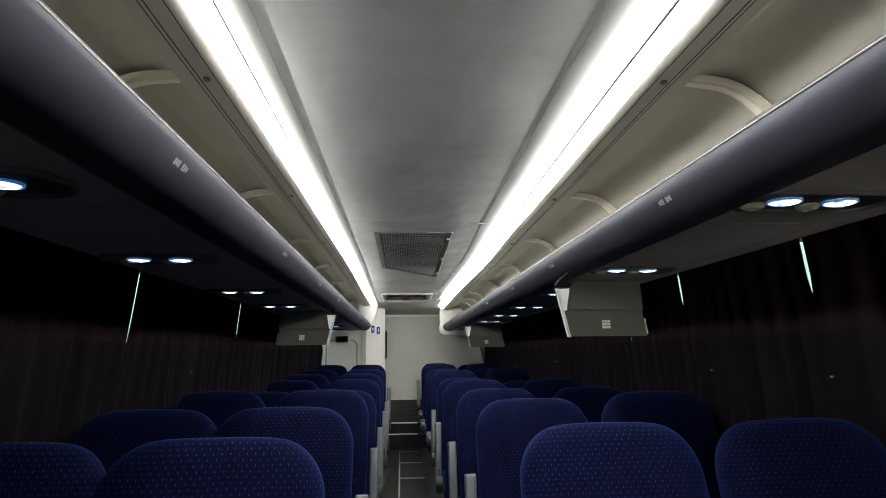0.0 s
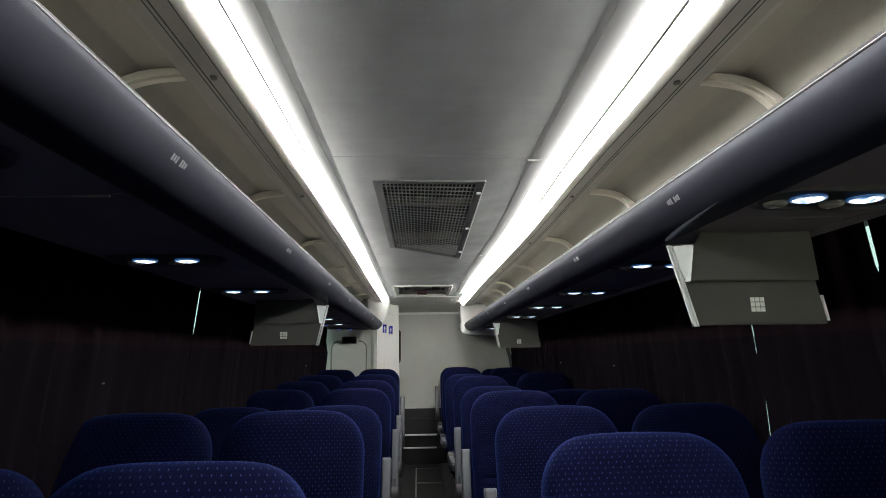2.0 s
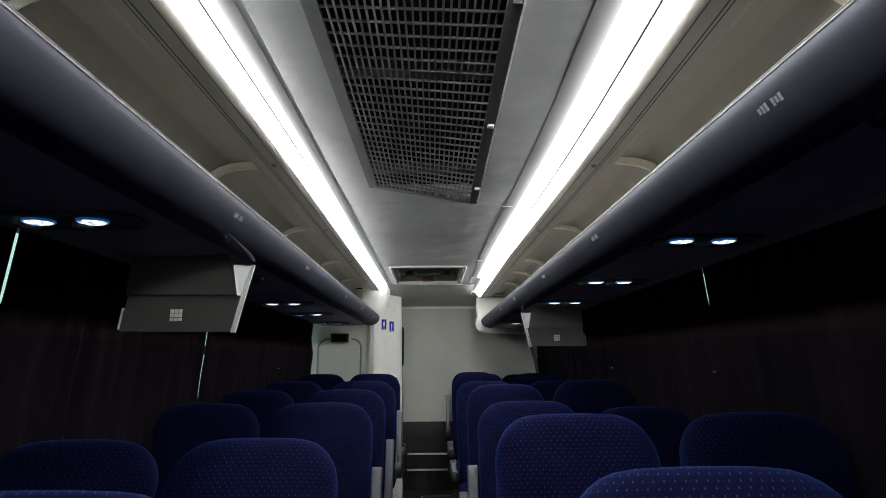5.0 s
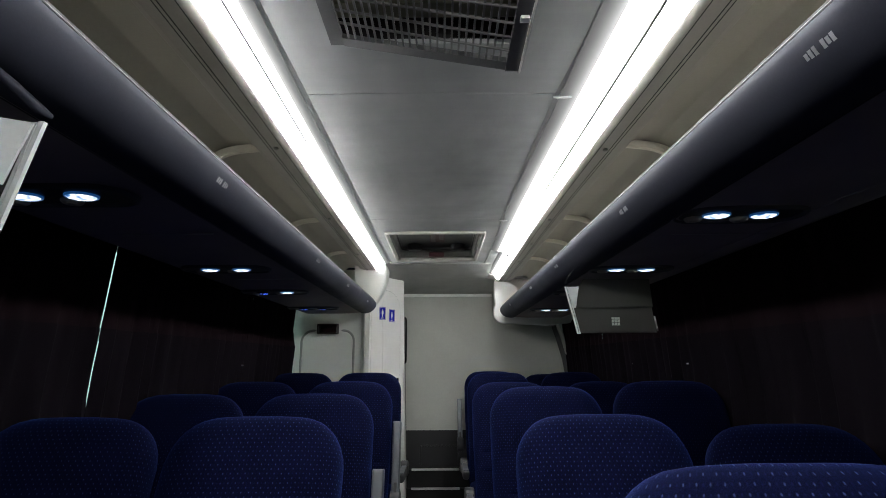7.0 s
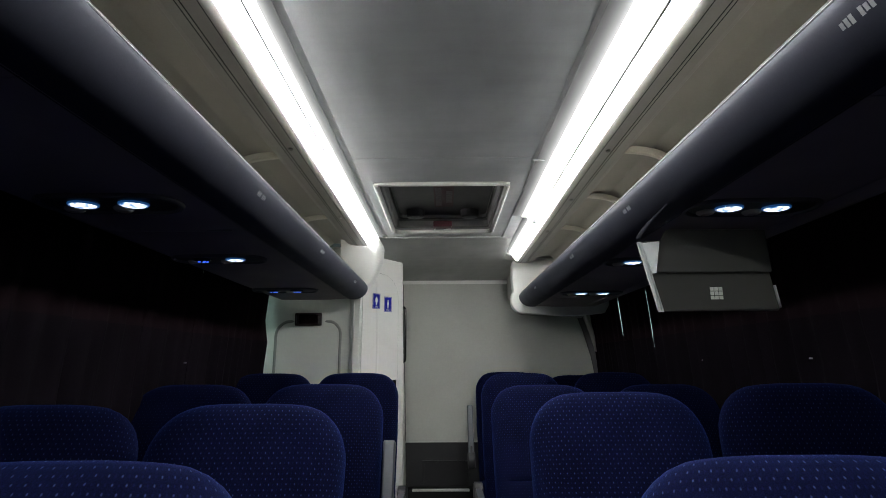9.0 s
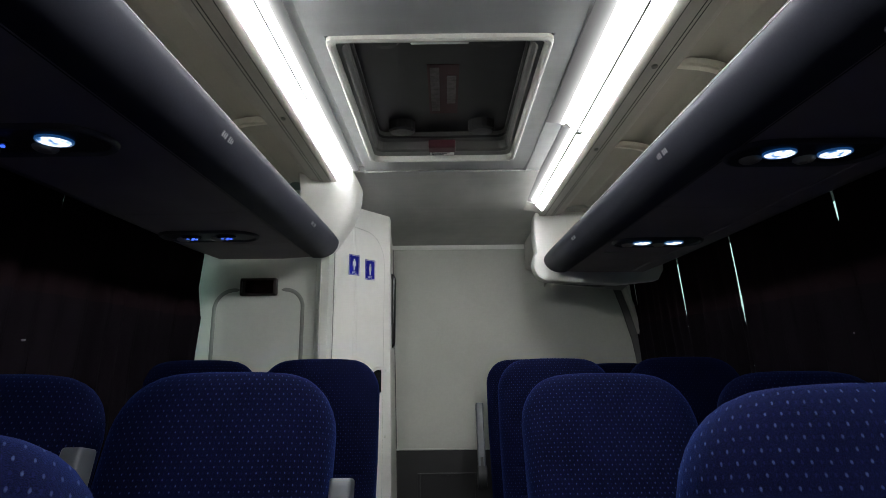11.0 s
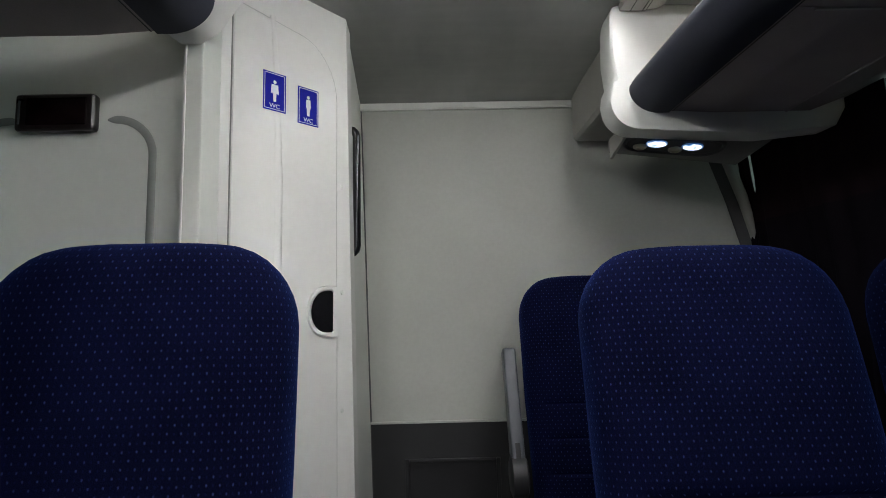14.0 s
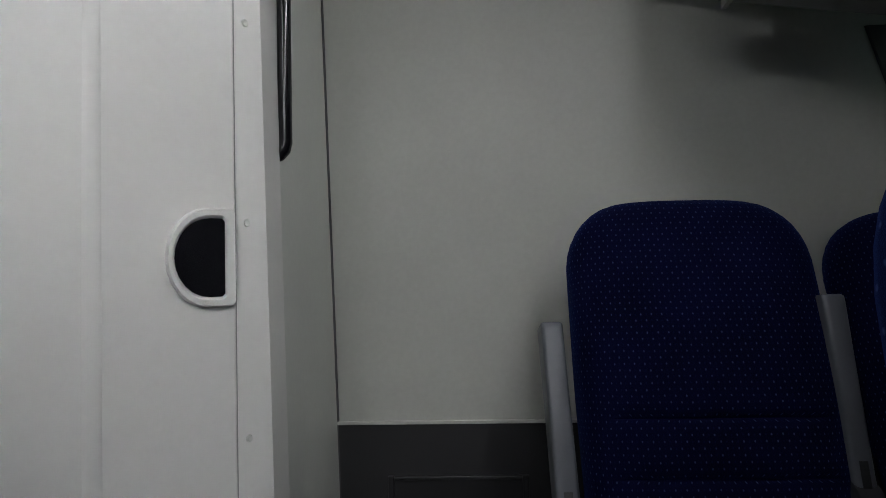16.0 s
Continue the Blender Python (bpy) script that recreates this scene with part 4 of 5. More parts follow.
clock = thing("clock_display", "dark glossy unlit digital clock on the cabinet front", "clock", Matrix.Translation((-0.838, PY, 1.588)))
bm = boxed(-0.081, 0.081, -0.024, 0.0, -0.039, 0.039, 0.010, 3)
part("case", bm, M_CLOCK_CASE, clock)
part("window", boxed(-0.054, 0.066, -0.0255, -0.0235, -0.028, 0.028, 0.002), M_CLOCK, clock, "dark red-tinted display window")
part("side_slot", boxed(-0.0715, -0.0675, -0.0252, -0.023, -0.026, 0.024, 0.001), M_ARM, clock, "small pale vertical bar")

# ------------------------------------------------------------------ air return grille, hanging a little open
grille = thing("ceiling_grille", "dark metal air return grille in the ceiling, one side hanging open", "air grille")
gx0, gx1, gy0, gy1 = GRILLE


def grille_z(x, y):
    u, v = (x - gx0) / (gx1 - gx0), (y - gy0) / (gy1 - gy0)
    return (1 - u) * (2.041 + 0.004 * v) + u * (2.039 - 0.065 * v)


def bar(bm, a, b, w, h):
    a, b = Vector(a), Vector(b)
    d = (b - a).normalized()
    side = d.cross(Vector((0, 0, 1))).normalized() * w / 2
    up = Vector((0, 0, h))
    loft(bm, [[p - side, p + side, p + side + up, p - side + up] for p in (a, b)])
    return bm


bw = 0.030
for a, b in (((gx0 + bw / 2, gy0), (gx0 + bw / 2, gy1)), ((gx1 - bw / 2, gy0), (gx1 - bw / 2, gy1)), ((gx0 + bw, gy0 + bw / 2), (gx1 - bw, gy0 + bw / 2)), ((gx0 + bw, gy1 - bw / 2), (gx1 - bw, gy1 - bw / 2))):
    part("frame", bar(bmesh.new(), (*a, grille_z(*a) - 0.002), (*b, grille_z(*b) - 0.002), bw, 0.012), M_GRILLE, grille)
# frame edge that catches the LED light, painted in as a white bar
part("bright_edge", bar(bmesh.new(), (gx1 + 0.0015, gy0, grille_z(gx1, gy0) - 0.004), (gx1 + 0.0015, gy1, grille_z(gx1, gy1) - 0.004), 0.004, 0.016), M_WHITE, grille, "white edge, the strip's light on the frame put into its colour")
NX, NY = 24, 28
for i in range(1, NX):
    x = gx0 + bw + (gx1 - gx0 - 2 * bw) * i / NX
    part("slat", bar(bmesh.new(), (x, gy0 + bw, grille_z(x, gy0)), (x, gy1 - bw, grille_z(x, gy1)), 0.0042, 0.0050), M_SLAT, grille)
for j in range(1, NY):
    y = gy0 + bw + (gy1 - gy0 - 2 * bw) * j / NY
    part("slat", bar(bmesh.new(), (gx0 + bw, y, grille_z(gx0, y)), (gx1 - bw, y, grille_z(gx1, y)), 0.0042, 0.0045), M_SLAT, grille)
for f in (0.09, 0.48, 0.855):
    y = gy0 + (gy1 - gy0) * f
    part("clip", boxed(gx1 - 0.022, gx1 - 0.004, y - 0.008, y + 0.008, grille_z(gx1, y) - 0.010, grille_z(gx1, y) - 0.002, 0.003), M_BARE, grille, "small bright clip")
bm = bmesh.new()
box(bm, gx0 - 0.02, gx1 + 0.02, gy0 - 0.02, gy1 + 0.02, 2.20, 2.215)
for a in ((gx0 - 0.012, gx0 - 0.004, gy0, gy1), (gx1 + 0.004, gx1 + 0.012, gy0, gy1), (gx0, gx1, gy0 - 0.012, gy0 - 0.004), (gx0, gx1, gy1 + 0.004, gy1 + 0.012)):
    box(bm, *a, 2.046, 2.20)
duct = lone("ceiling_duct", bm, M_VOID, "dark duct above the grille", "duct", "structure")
for y in (3.08, 3.78):
    part("duct_beam", boxed(gx0 - 0.002, gx1 + 0.002, y, y + 0.05, 2.085, 2.115, 0.004), M_BEAM, duct, "olive-grey beam inside the duct")

# ------------------------------------------------------------------ roof hatch
hx0, hx1, hy0, hy1 = HATCH
hatch = thing("roof_hatch", "closed roof escape hatch with a pale frame and dark inner panel", "roof hatch", Matrix.Translation(((hx0 + hx1) / 2, (hy0 + hy1) / 2, 2.04)))
hw, hl = (hx1 - hx0) / 2, (hy1 - hy0) / 2
bm = bmesh.new()


def hatch_ring(d, z):
    back = 2.2 if d > 0.02 else 1.0
    return [(x, y, z) for x, y in stadium(-hw + d, hw - d, -hl + d * 1.2, hl - d * back, 0.022 + d * 0.3, 4)]


loft(bm, [hatch_ring(d, z) for d, z in ((0.0, 0.004), (0.0, -0.008), (0.004, -0.012), (0.009, -0.012), (0.014, -0.006), (0.017, 0.004), (0.018, 0.010))], cap=False)
part("frame", bm, M_HATCH_FRAME, hatch, "pale grey moulded frame")
bm = bmesh.new()
loft(bm, [hatch_ring(d, z) for d, z in ((0.018, 0.009), (0.030, 0.006), (0.034, 0.012), (0.037, 0.040), (0.041, 0.046), (0.046, 0.050), (0.049, 0.075))], cap=False)
part("inner_frame", bm, M_HATCH_INNER, hatch, "dark grey inner frame")
bm = bmesh.new()
ring = hatch_ring(0.046, 0.050)
for p, q in zip(ring, ring[1:] + ring[:1]):
    if (Vector(p) - Vector(q)).length > 1e-4:
        tube(bm, [p, q], 0.005, 6)
part("seal", bm, M_GROOVE, hatch, "black rubber seal")
bm = bmesh.new()
loft(bm, [[(x, y, z) for x, y in stadium(-hw + 0.04, hw - 0.04, -hl + 0.05, hl - 0.10, 0.03, 4)] for z in (0.068, 0.085)])
part("cover", bm, M_HATCH, hatch, "dark inner cover")
for sx in (-1, 1):
    for y, sc in ((hl - 0.190, 1.0), (-hl + 0.075, 0.8)):
        bm = bmesh.new()
        loft(bm, [[(sx * 0.142 + 0.048 * sc * f * math.cos(a), y + 0.036 * sc * f * math.sin(a), z) for a in (2 * math.pi * k / 16 for k in range(16))] for f, z in ((1, 0.07), (1, 0.035), (0.85, 0.028), (0.3, 0.026))])
        part("hinge", bm, M_DARK, hatch, "round black hinge knob")
part("handle", boxed(-0.050, 0.050, hl - 0.125, hl - 0.070, -0.002, 0.030, 0.006), M_RED, hatch, "dark red release handle")
part("handle_label", boxed(-0.046, 0.046, hl - 0.062, hl - 0.034, 0.004, 0.008), M_MARK, hatch, "white label with unreadable print")
bm = bmesh.new()
for k in range(3):
    box(bm, -0.040, 0.030 - 0.012 * k, hl - 0.058 + 0.008 * k, hl - 0.055 + 0.008 * k, 0.0025, 0.004)
part("print", bm, M_STICKER_INK, hatch)
part("front_latch", boxed(-0.072, 0.072, -hl + 0.016, -hl + 0.03, -0.006, 0.006, 0.003), M_MARK, hatch, "thin pale strip")
red = part("warning_label", boxed(-0.040, 0.055, -0.165, 0.145, 0.066, 0.0675), M_RED, hatch, "dark red warning label with unreadable print")
for x, a, b in ((-0.018, -0.150, 0.135), (0.033, -0.105, 0.090)):
    bm = bmesh.new()
    y = a
    k = 0
    while y < b - 0.02:
        h = 0.010 + 0.005 * ((k * 7) % 3)
        box(bm, x - 0.014, x + 0.014, y, min(b, y + h), 0.0645, 0.066)
        y, k = y + h + 0.0015, k + 1
    part("print", bm, M_HATCH_PRINT, hatch)
bm = boxed(-hw + 0.02, hw - 0.02, -hl + 0.02, hl - 0.02, 0.10, 0.11)
part("backing", bm, M_VOID, hatch)

# ------------------------------------------------------------------ reading light consoles


def console(m, lit):
    """lit: which of the two lamps, window side first, burn brightly."""
    unit = thing("reading_light_console", "dark oval overhead console with two reading lights and air nozzles" if any(lit) else "dark oval overhead console with two dim blue reading lights", "reading light", m, "overhead consoles")
    bm = bmesh.new()
    loft(bm, [[(x, y, z) for x, y in stadium(-0.165 + d, 0.165 - d, -0.072 + d, 0.072 - d, 0.07 - d, 6)] for d, z in ((0, 0.0), (0.002, -0.006), (0.006, -0.009), (0.010, -0.009), (0.014, -0.005), (0.015, -0.002))], cap=False)
    part("bezel", bm, M_BEZEL, unit, "dark grey oval rim", smooth=True)
    bm = bmesh.new()
    loft(bm, [[(x, y, z) for x, y in stadium(-0.151 + d, 0.151 - d, -0.058 + d, 0.058 - d, 0.056 - d, 6)] for d, z in ((0, -0.001), (0.002, -0.0035), (0.012, -0.0045))])
    part("plate", bm, M_DARK, unit, "black plate between the lamps")

    def oval(x, rx, ry, z):
        return [(x + rx * math.cos(a), -0.008 + ry * math.sin(a), z) for a in (2 * math.pi * k / 22 for k in range(22))]

    for x, on in zip((-0.058, 0.058), lit):
        part("lamp_ring", loft(bmesh.new(), [oval(x, 0.0335, 0.0275, -0.004), oval(x, 0.0335, 0.0275, -0.008), oval(x, 0.0315, 0.0255, -0.0095), oval(x, 0.0285, 0.0225, -0.008)]), M_SPOT_BLUE if on else M_DARK, unit, "blue-lit lamp ring" if on else "")
        lamp = part("lamp", loft(bmesh.new(), [oval(x, 0.0290, 0.0232, -0.0082), oval(x, 0.0255, 0.0200, -0.0105), oval(x, 0.017, 0.0135, -0.0125), oval(x, 0.006, 0.005, -0.0135)]), M_SPOT if on else M_BLACK, unit, "glowing reading lamp" if on else "dark lamp with faint blue points", smooth=True)
        if not on:
            for dx, dy in ((-0.009, -0.004), (0.010, -0.006), (0.001, 0.009), (0.016, 0.004)):
                part("blue_point", disc(bmesh.new(), (x + dx, -0.008 + dy, -0.0120), 0.0036, 0.004, 8, 0.0050), M_SPOT_DIM, lamp)
        bm = bmesh.new()
        loft(bm, [[(x - 0.042 + r * math.cos(a), 0.026 + r * math.sin(a), z) for a in (2 * math.pi * k / 16 for k in range(16))] for r, z in ((0.0225, -0.003), (0.0220, -0.008), (0.0180, -0.012), (0.0110, -0.0135), (0.0080, -0.009))])
        part("air_nozzle", bm, M_NOZZLE, unit, "beige air nozzle", smooth=True)
    return unit


LEFT_LIGHTS = (0.76, 1.465, 2.295, 3.03, 3.85, 4.735)
RIGHT_LIGHTS = (0.828, 1.728, 2.506, 3.29, 4.06, 4.825, 5.51)
lit_unit = console(Matrix.Translation((0.712, RIGHT_LIGHTS[0] + 0.016, 1.702)), (True, True))
console(Matrix.Translation((-0.815, 5.39, 1.690)), (False, True))
console(Matrix.Translation((-0.820, 6.19, 1.690)), (False, False))
for y in RIGHT_LIGHTS[1:]:
    copy_thing(lit_unit, Matrix.Translation((0.735, y, 1.690 + under_rise(1, y))))
copy_thing(lit_unit, Matrix.Translation((0.758, 6.365, 1.690)))
for y in LEFT_LIGHTS:
    copy_thing(lit_unit, Matrix.Translation((-0.795, y, 1.690)))
# the last one sits in its own wedge-shaped box under the end fairing
wedge = thing("console_box", "grey wedge-shaped box carrying the last reading lights", "lamp box", kind="structure")
bm = bmesh.new()
loft(bm, [[(x, 7.225, z) for x, z in ((0.54, 1.74), (0.98, 1.74), (0.98, 1.672), (0.54, 1.716))], [(x, 7.47, z) for x, z in ((0.54, 1.74), (0.98, 1.74), (0.98, 1.645), (0.54, 1.697))]])
part("casing", bm, M_WEDGE, wedge)
bm = bmesh.new()
loft(bm, [[(0.545, 7.23, 1.716), (0.535, 7.23, 1.716), (0.537, 7.23, 1.74)], [(0.545, 7.45, 1.668), (0.535, 7.45, 1.668), (0.537, 7.45, 1.74)]])
part("cheek", bm, M_RAIL, wedge)
copy_thing(lit_unit, Matrix.Translation((0.712, 7.350, 1.6860)) @ Matrix.Rotation(radians(6.0), 4, "Y") @ Matrix.Rotation(radians(-5.0), 4, "X"))

# ------------------------------------------------------------------ fold-down monitors


def monitor(m):
    tv = thing("monitor", "grey back of a fold-down monitor hanging below the rack", "monitor", m, "fold-down monitors")
    # local: x across, z up from the lower edge, y away; the screen faces away
    bm = bmesh.new()
    loft(bm, [[(x, y + 0.05 * z, z) for x, z in ((-0.160, 0.0), (0.167, 0.0), (0.153, 0.100), (0.147, 0.200), (-0.190, 0.200))] for y in (0.0, 0.018)])
    bmesh.ops.bevel(bm, geom=bm.edges[:], offset=0.003, segments=2, affect="EDGES")
    part("back_cover", bm, M_TV, tv)
    bm = bmesh.new()
    face = [(-0.170, 0.106), (0.153, 0.106), (0.145, 0.226), (-0.133, 0.226), (-0.154, 0.193)]
    loft(bm, [[(x, y - 0.004 * (z > 0.15), z) for x, z in face] for y in (-0.009, 0.0)])
    bmesh.ops.bevel(bm, geom=bm.edges[:], offset=0.002, segments=2, affect="EDGES")
    part("hinge_housing", bm, M_TV, tv, "raised grey housing")
    for x, w, y0, y1 in ((-0.1662, 0.0038, -0.003, 0.004), (-0.1570, 0.0024, -0.001, 0.004)):
        side = bmesh.new()
        loft(side, [[(x - 0.205 * z - w, y0 + 0.05 * z, z), (x - 0.205 * z + w, y0 + 0.05 * z, z), (x - 0.205 * z + w, y1 + 0.05 * z, z), (x - 0.205 * z - w, y1 + 0.05 * z, z)] for z in (-0.003, 0.1, 0.196)])
        part("side_edge", side, M_TV_EDGE, tv, "bright white side edge")
    wing = bmesh.new()
    loft(wing, [[(x, y + d, z) for x, y, z in ((-0.199, 0.004, 0.192), (-0.155, -0.0135, 0.194), (-0.171, -0.0115, 0.104), (-0.178, -0.004, 0.104))] for d in (-0.002, 0.002)])
    part("side_wing", wing, M_TV_EDGE, tv, "bright white triangular side wing")
    side = bmesh.new()
    loft(side, [[(0.168 - 0.13 * z, y, z) for y in (-0.002, 0.016)] + [(0.1705 - 0.13 * z, y, z) for y in (0.016, -0.002)] for z in (0.008, 0.070)])
    part("side_edge", side, M_TV_EDGE, tv, "bright white side edge")
    shell = bmesh.new()
    tube(shell, [(-0.232, -0.26, 0.227), (-0.227, -0.20, 0.224), (-0.220, -0.12, 0.220), (-0.212, -0.05, 0.216), (-0.203, 0.0, 0.213), (-0.200, 0.03, 0.214)], [0.001, 0.003, 0.005, 0.007, 0.008, 0.004], 10, 0.8)
    part("hood_edge", shell, M_FASCIA, tv, "dark rounded edge of the moulded hood", smooth=True)
    for i in range(3):
        for j in range(3):
            part("mark", boxed(-0.022 + 0.0120 * i, -0.0118 + 0.0120 * i, -0.0012, 0.0, 0.031 + 0.0120 * j, 0.0412 + 0.0120 * j), M_MARK, tv)
    return tv


first = monitor(Matrix.Translation((0.745, 2.01, 1.470)))
copy_thing(first, Matrix.Translation((0.734, 5.025, 1.461)))


def monitor_left(m):
    """The same monitor, bright edge towards the aisle on the other side."""
    tv = monitor(m)
    for o in tv.children:
        o.data = o.data.copy()
        if o.name.startswith("mark"):
            continue
        o.data.transform(Matrix.Diagonal((-1, 1, 1, 1)))
        o.data.flip_normals()
    return tv


monitor_left(Matrix.Translation((-0.738, 3.45, 1.468)))

# ------------------------------------------------------------------ row labels on the rack fronts


def row_label(m):
    tag = thing("row_label", "small worn silver row label with unreadable print on the rack front", "label", m, "row labels")
    for y0, marks in ((-0.027, (0.0062, 0.0050, 0.0064)), (0.004, (0.0064, 0.0060, 0.0048))):
        bm = bmesh.new()
        for q, h in enumerate(marks):
            y = y0 + 0.0078 * q
            box(bm, -0.0005, 0.0005, y, y + 0.0052, -h, h)
        part("print", bm, M_LABEL, tag)
    return tag


def label_at(s, y):
    return Matrix.Translation((s * 0.4776, y, 1.7325)) @ Matrix.Rotation(radians(-s * 27), 4, "Y")


lab = row_label(label_at(-1, 0.79))
for y in (1.63, 2.40, 3.17, 3.905, 4.82, 5.49, 6.22):
    copy_thing(lab, label_at(-1, y))
for y in (0.965, 1.855, 2.575, 3.40, 4.135, 4.965, 5.61, 6.475):
    copy_thing(lab, label_at(1, y))

# ------------------------------------------------------------------ seats; local origin on the platform under the backrest's foot, facing -y


def backrest_mesh(w=0.222, h=0.735):
    bm = bmesh.new()
    rings = []
    r = 0.118
    levels = [0, 0.02, 0.05, 0.09, 0.13, 0.155, 0.165, 0.175, 0.20, 0.235, 0.25, 0.258, 0.266, 0.29, 0.33, 0.345, 0.353, 0.361, 0.38, 0.43, 0.48, 0.53, 0.57, 0.60, 0.625, 0.65, 0.67, 0.69, 0.705, 0.718, 0.727, 0.733, 0.735]
    for v in levels:
        half = w * (0.955 + 0.045 * min(1, v / 0.4))
        top = h - v
        if top < r:
            half = half - r * 0.92 + r * 0.92 * math.sqrt(max(0.0, 1 - ((r - top) / r) ** 2)) ** 0.9
        thick = 0.058 + 0.012 * math.sin(v / h * math.pi)
        if top < 0.06:
            thick *= 0.35 + 0.65 * math.sqrt(max(0, 1 - ((0.06 - top) / 0.06) ** 2))
        seam = sum(math.exp(-((v - q) / 0.006) ** 2) for q in (0.165, 0.258, 0.353)) * 0.010
        ring = []
        n = 30
        for k in range(n):
            a = 2 * math.pi * k / n
            ca, sa = math.cos(a), math.sin(a)
            x = half * math.copysign(abs(ca) ** 0.47, ca)
            y = thick * math.copysign(abs(sa) ** 0.72, sa)
            if sa < -0.3 and abs(x) < half * 0.8:
                y += seam
            if sa < 0:
                y -= 0.010 * (x / w) ** 2 * math.sin(min(1, v / h) * math.pi)    # side bolsters
            crown = 0.012 * (1 - (x / w) ** 2) if top < 0.12 else 0.0
            ring.append((x, y, v + crown * (1 - top / 0.12) if top < 0.12 else v))
        rings.append(ring)
    loft(bm, rings)
    return bm


def cushion_mesh(w=0.222):
    bm = bmesh.new()
    rings = []
    for y, f in ((-0.49, 0.60), (-0.485, 0.82), (-0.47, 0.95), (-0.44, 1.0), (-0.2, 1.0), (-0.03, 1.0), (0.0, 0.9)):
        rings.append([(w * math.copysign(abs(math.cos(a)) ** 0.4, math.cos(a)), y, 0.395 + (0.07 * f if math.sin(a) > 0 else 0.055) * math.copysign(abs(math.sin(a)) ** 0.55, math.sin(a)))
                      for a in (2 * math.pi * k / 24 for k in range(24))])
    return loft(bm, rings)


def seat(label, aisle, top_y, top_z, x, arms_up=True, arm_out=0.0, arm_rise=0.0, arm_lean=0.0):
    """aisle: side of the aisle, or 0 for a window seat. The backrest leans so that its top comes to top_y, top_z."""
    base = platform_z(top_y)
    lean = math.acos(min(0.992, max(0.84, (top_z - base - 0.395) / 0.744)))
    ob = thing("coach_seat", label, "seat", Matrix.Translation((x, top_y - 0.744 * math.sin(lean), base)), "passenger seats")

    def piece(name, mesh, parent, note=""):
        made = new(name, mesh)
        made.parent = parent
        return tagged(made, note) if note else made

    back = piece("backrest", BACKREST, ob, "blue flecked cloth backrest")
    back.matrix_basis = Matrix.Translation((0, 0, 0.395)) @ Matrix.Rotation(-lean, 4, "X")
    piece("cushion", CUSHION, ob, "blue flecked cloth cushion")
    piece("seat_pan", PAN, ob)
    for y in (-0.36, -0.06):
        piece("leg", LEG, ob).location = (0, y, 0)
    for side in ((aisle * (0.255 + arm_out), -aisle * (0.228 - arm_out)) if aisle else ()):
        arm = piece("armrest", ARM if arms_up else ARM_DOWN, ob, "grey plastic armrest folded upright" if arms_up else "black armrest folded down")
        tip = -min(lean, radians(16)) + radians(2)
        if arms_up:
            outer = side * aisle > 0
            more = arm_lean if outer else 0.0
            lift = arm_rise + more * 0.09 if outer else arm_rise * 1.9
            arm.matrix_basis = Matrix.Translation((side, -0.435 * (math.sin(more - tip) + math.sin(tip)), 0.44 + lift)) @ Matrix.Rotation(tip - more, 4, "X")
        else:
            arm.matrix_basis = Matrix.Translation((side, 0.075, 0.545)) @ Matrix.Rotation(radians(88), 4, "X")
        if arms_up:
            piece("slot", SLOT, arm)
        else:
            piece("pad", ARM_PAD, arm, "worn pale top of the armrest")
        piece("hinge_cover", HINGE, arm, "rounded black hinge cover")
    return ob


def keep(bm, name, material, smooth=False):
    """A mesh to be shared by many parts."""
    ob = link_mesh(name, bm, material, smooth)
    me = ob.data
    bpy.data.objects.remove(ob)
    return me


BACKREST = keep(backrest_mesh(), "backrest", M_CLOTH, True)
CUSHION = keep(cushion_mesh(), "cushion", M_CLOTH, True)
PAN = keep(boxed(-0.20, 0.20, -0.44, 0.02, 0.315, 0.345, 0.01), "seat_pan", M_SEATFRAME)
LEG = keep(boxed(-0.03, 0.03, -0.025, 0.025, 0.0, 0.32, 0.006), "leg", M_SEATFRAME)
bm = bmesh.new()
loft(bm, [[(x * f, y * g, z) for x, y in stadium(-0.0185, 0.0185, -0.030, 0.022, 0.007, 3)] for z, f, g in ((0.10, 0.8, 0.9), (0.115, 1.0, 1.0), (0.30, 1.0, 1.0), (0.421, 1.05, 1.0), (0.431, 1.05, 0.97), (0.435, 0.93, 0.85))])
ARM = keep(bm, "armrest", M_ARM, True)
bm = bmesh.new()
loft(bm, [[(x * f, -0.004 + (y + 0.004) * f, z) for x, y in stadium(-0.021, 0.021, -0.034, 0.018, 0.017, 4)] for z, f in ((0.10, 0.8), (0.115, 1.0), (0.39, 1.0), (0.415, 0.95), (0.428, 0.8), (0.434, 0.5))])
ARM_DOWN = keep(bm, "armrest", M_SEATFRAME, True)
ARM_PAD = keep(boxed(-0.015, 0.015, 0.014, 0.021, 0.13, 0.415, 0.003), "pad", M_ARM)
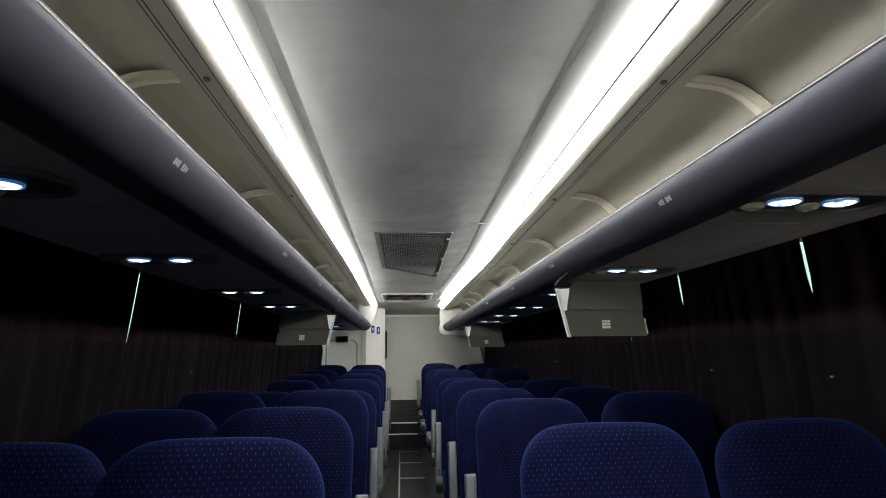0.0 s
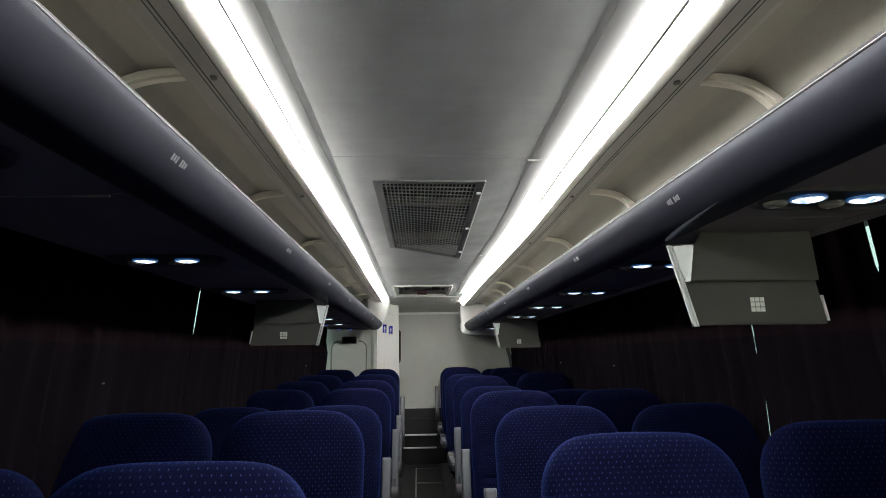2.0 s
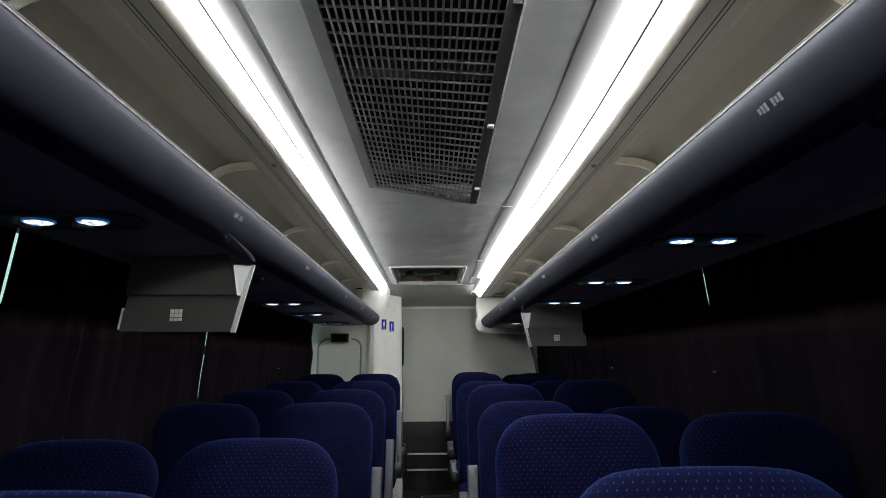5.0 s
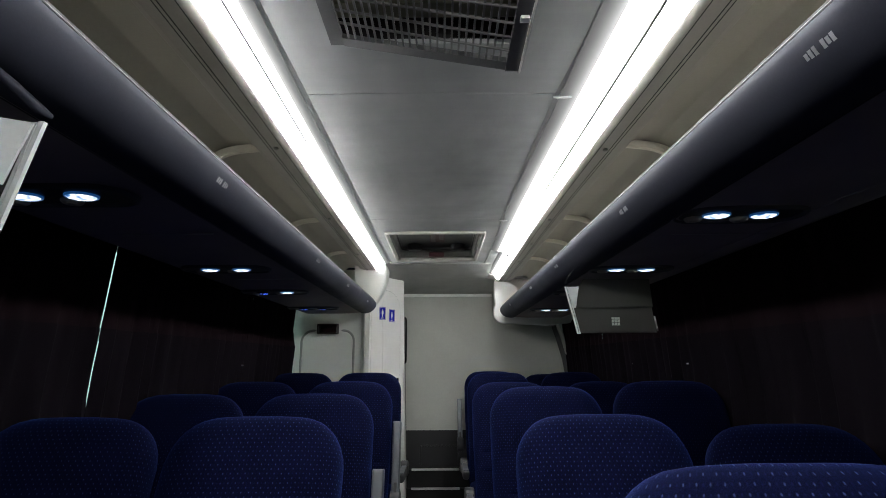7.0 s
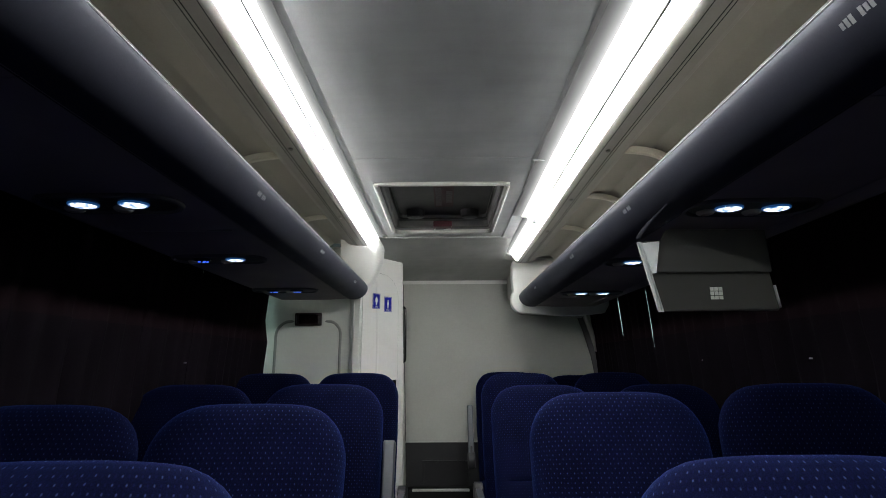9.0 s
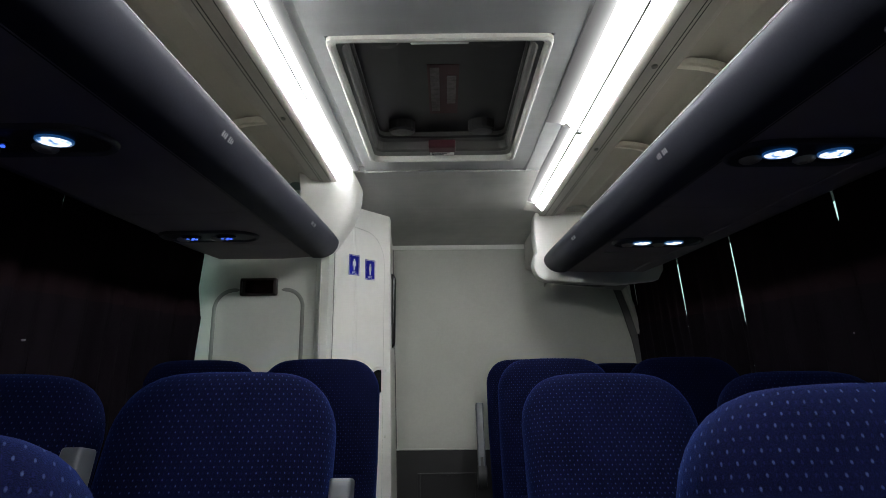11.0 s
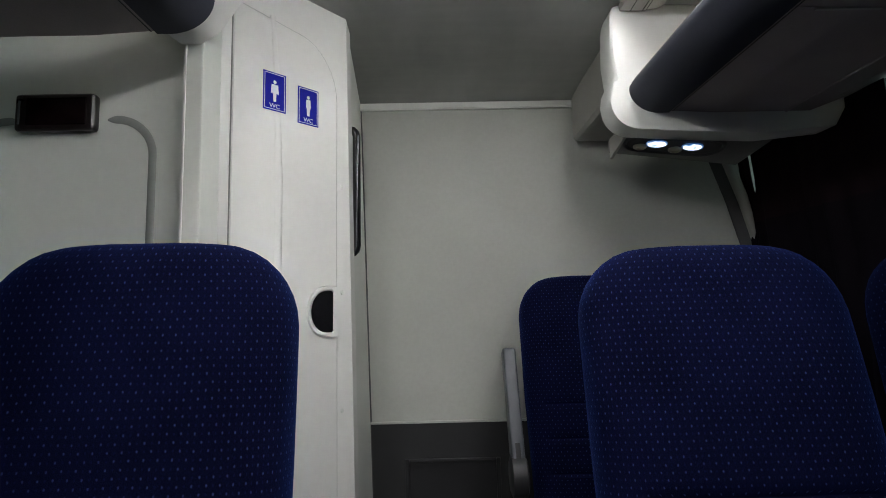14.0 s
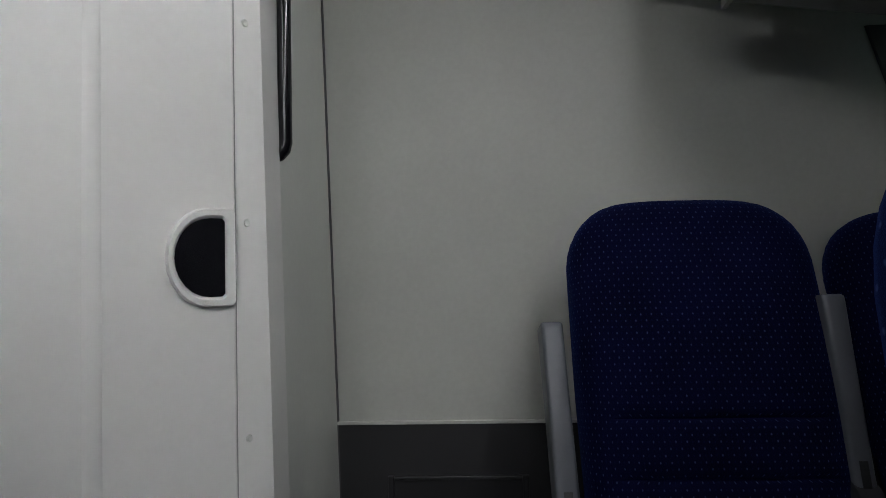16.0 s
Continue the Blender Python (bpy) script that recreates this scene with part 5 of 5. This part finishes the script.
SLOT = keep(boxed(-0.007, 0.007, -0.0315, -0.028, 0.12, 0.165, 0.001), "slot", M_DARK)
bm = bmesh.new()
loft(bm, [[(xx, 0.045 * f * math.cos(a), 0.085 + 0.055 * f * math.sin(a)) for a in (2 * math.pi * k / 18 for k in range(18))] for xx, f in ((-0.024, 0.75), (-0.019, 1), (0.019, 1), (0.024, 0.75))])
HINGE = keep(bm, "hinge_cover", M_SEATFRAME, True)

# top of each backrest: distance along the coach and height; some are reclined
ROWS = {-1: ((1.07, 1.240), (1.73, 1.236), (2.56, 1.236), (3.44, 1.166), (4.26, 1.200), (4.86, 1.224), (5.600, 1.243), (6.480, 1.273)),
        1: ((1.24, 1.230), (2.02, 1.224), (2.75, 1.216), (3.45, 1.227), (4.28, 1.199), (5.01, 1.240), (5.935, 1.221), (6.612, 1.265), (7.39, 1.259))}
SEAT_X = {-1: (-0.470, -0.945), 1: (0.410, 0.905)}
for s in (-1, 1):
    for k, (y, z) in enumerate(ROWS[s]):
        tilted = z < 1.21
        up = (s, k) not in ((-1, 7), (1, 5), (1, 6), (1, 7))
        last = (s, k) in ((1, 8), (-1, 6))
        shift = {(-1, 7): -0.024, (1, 3): -0.018, (1, 6): -0.020, (1, 7): -0.014}.get((s, k), 0.0)
        note = "reclined" if tilted else "armrests folded up" if up else "armrests folded down"
        seat("dark blue flecked cloth coach seat beside the aisle, " + note, -s, y, z, SEAT_X[s][0] + shift, up, 0.013 if last and s > 0 else 0.0, (0.042 if s > 0 else 0.062) if last else 0.0, radians(12) if last and s > 0 else 0.0)
        if s > 0 and k == 1:
            z, y = 1.257, 1.99
        dy, dz = {(1, 4): (0.02, -0.032), (1, 5): (0.0, 0.022)}.get((s, k), (0, 0))
        y, z = y + dy, z + dz
        if s < 0 and k < 2:
            side = 0.052
        elif s > 0 and k == 8:
            side, z = -0.014, z - 0.028
        else:
            side = 0.0
        seat("dark blue flecked cloth coach seat beside the curtained window" + (", reclined" if tilted else ""), 0, y, z, SEAT_X[s][1] + side)
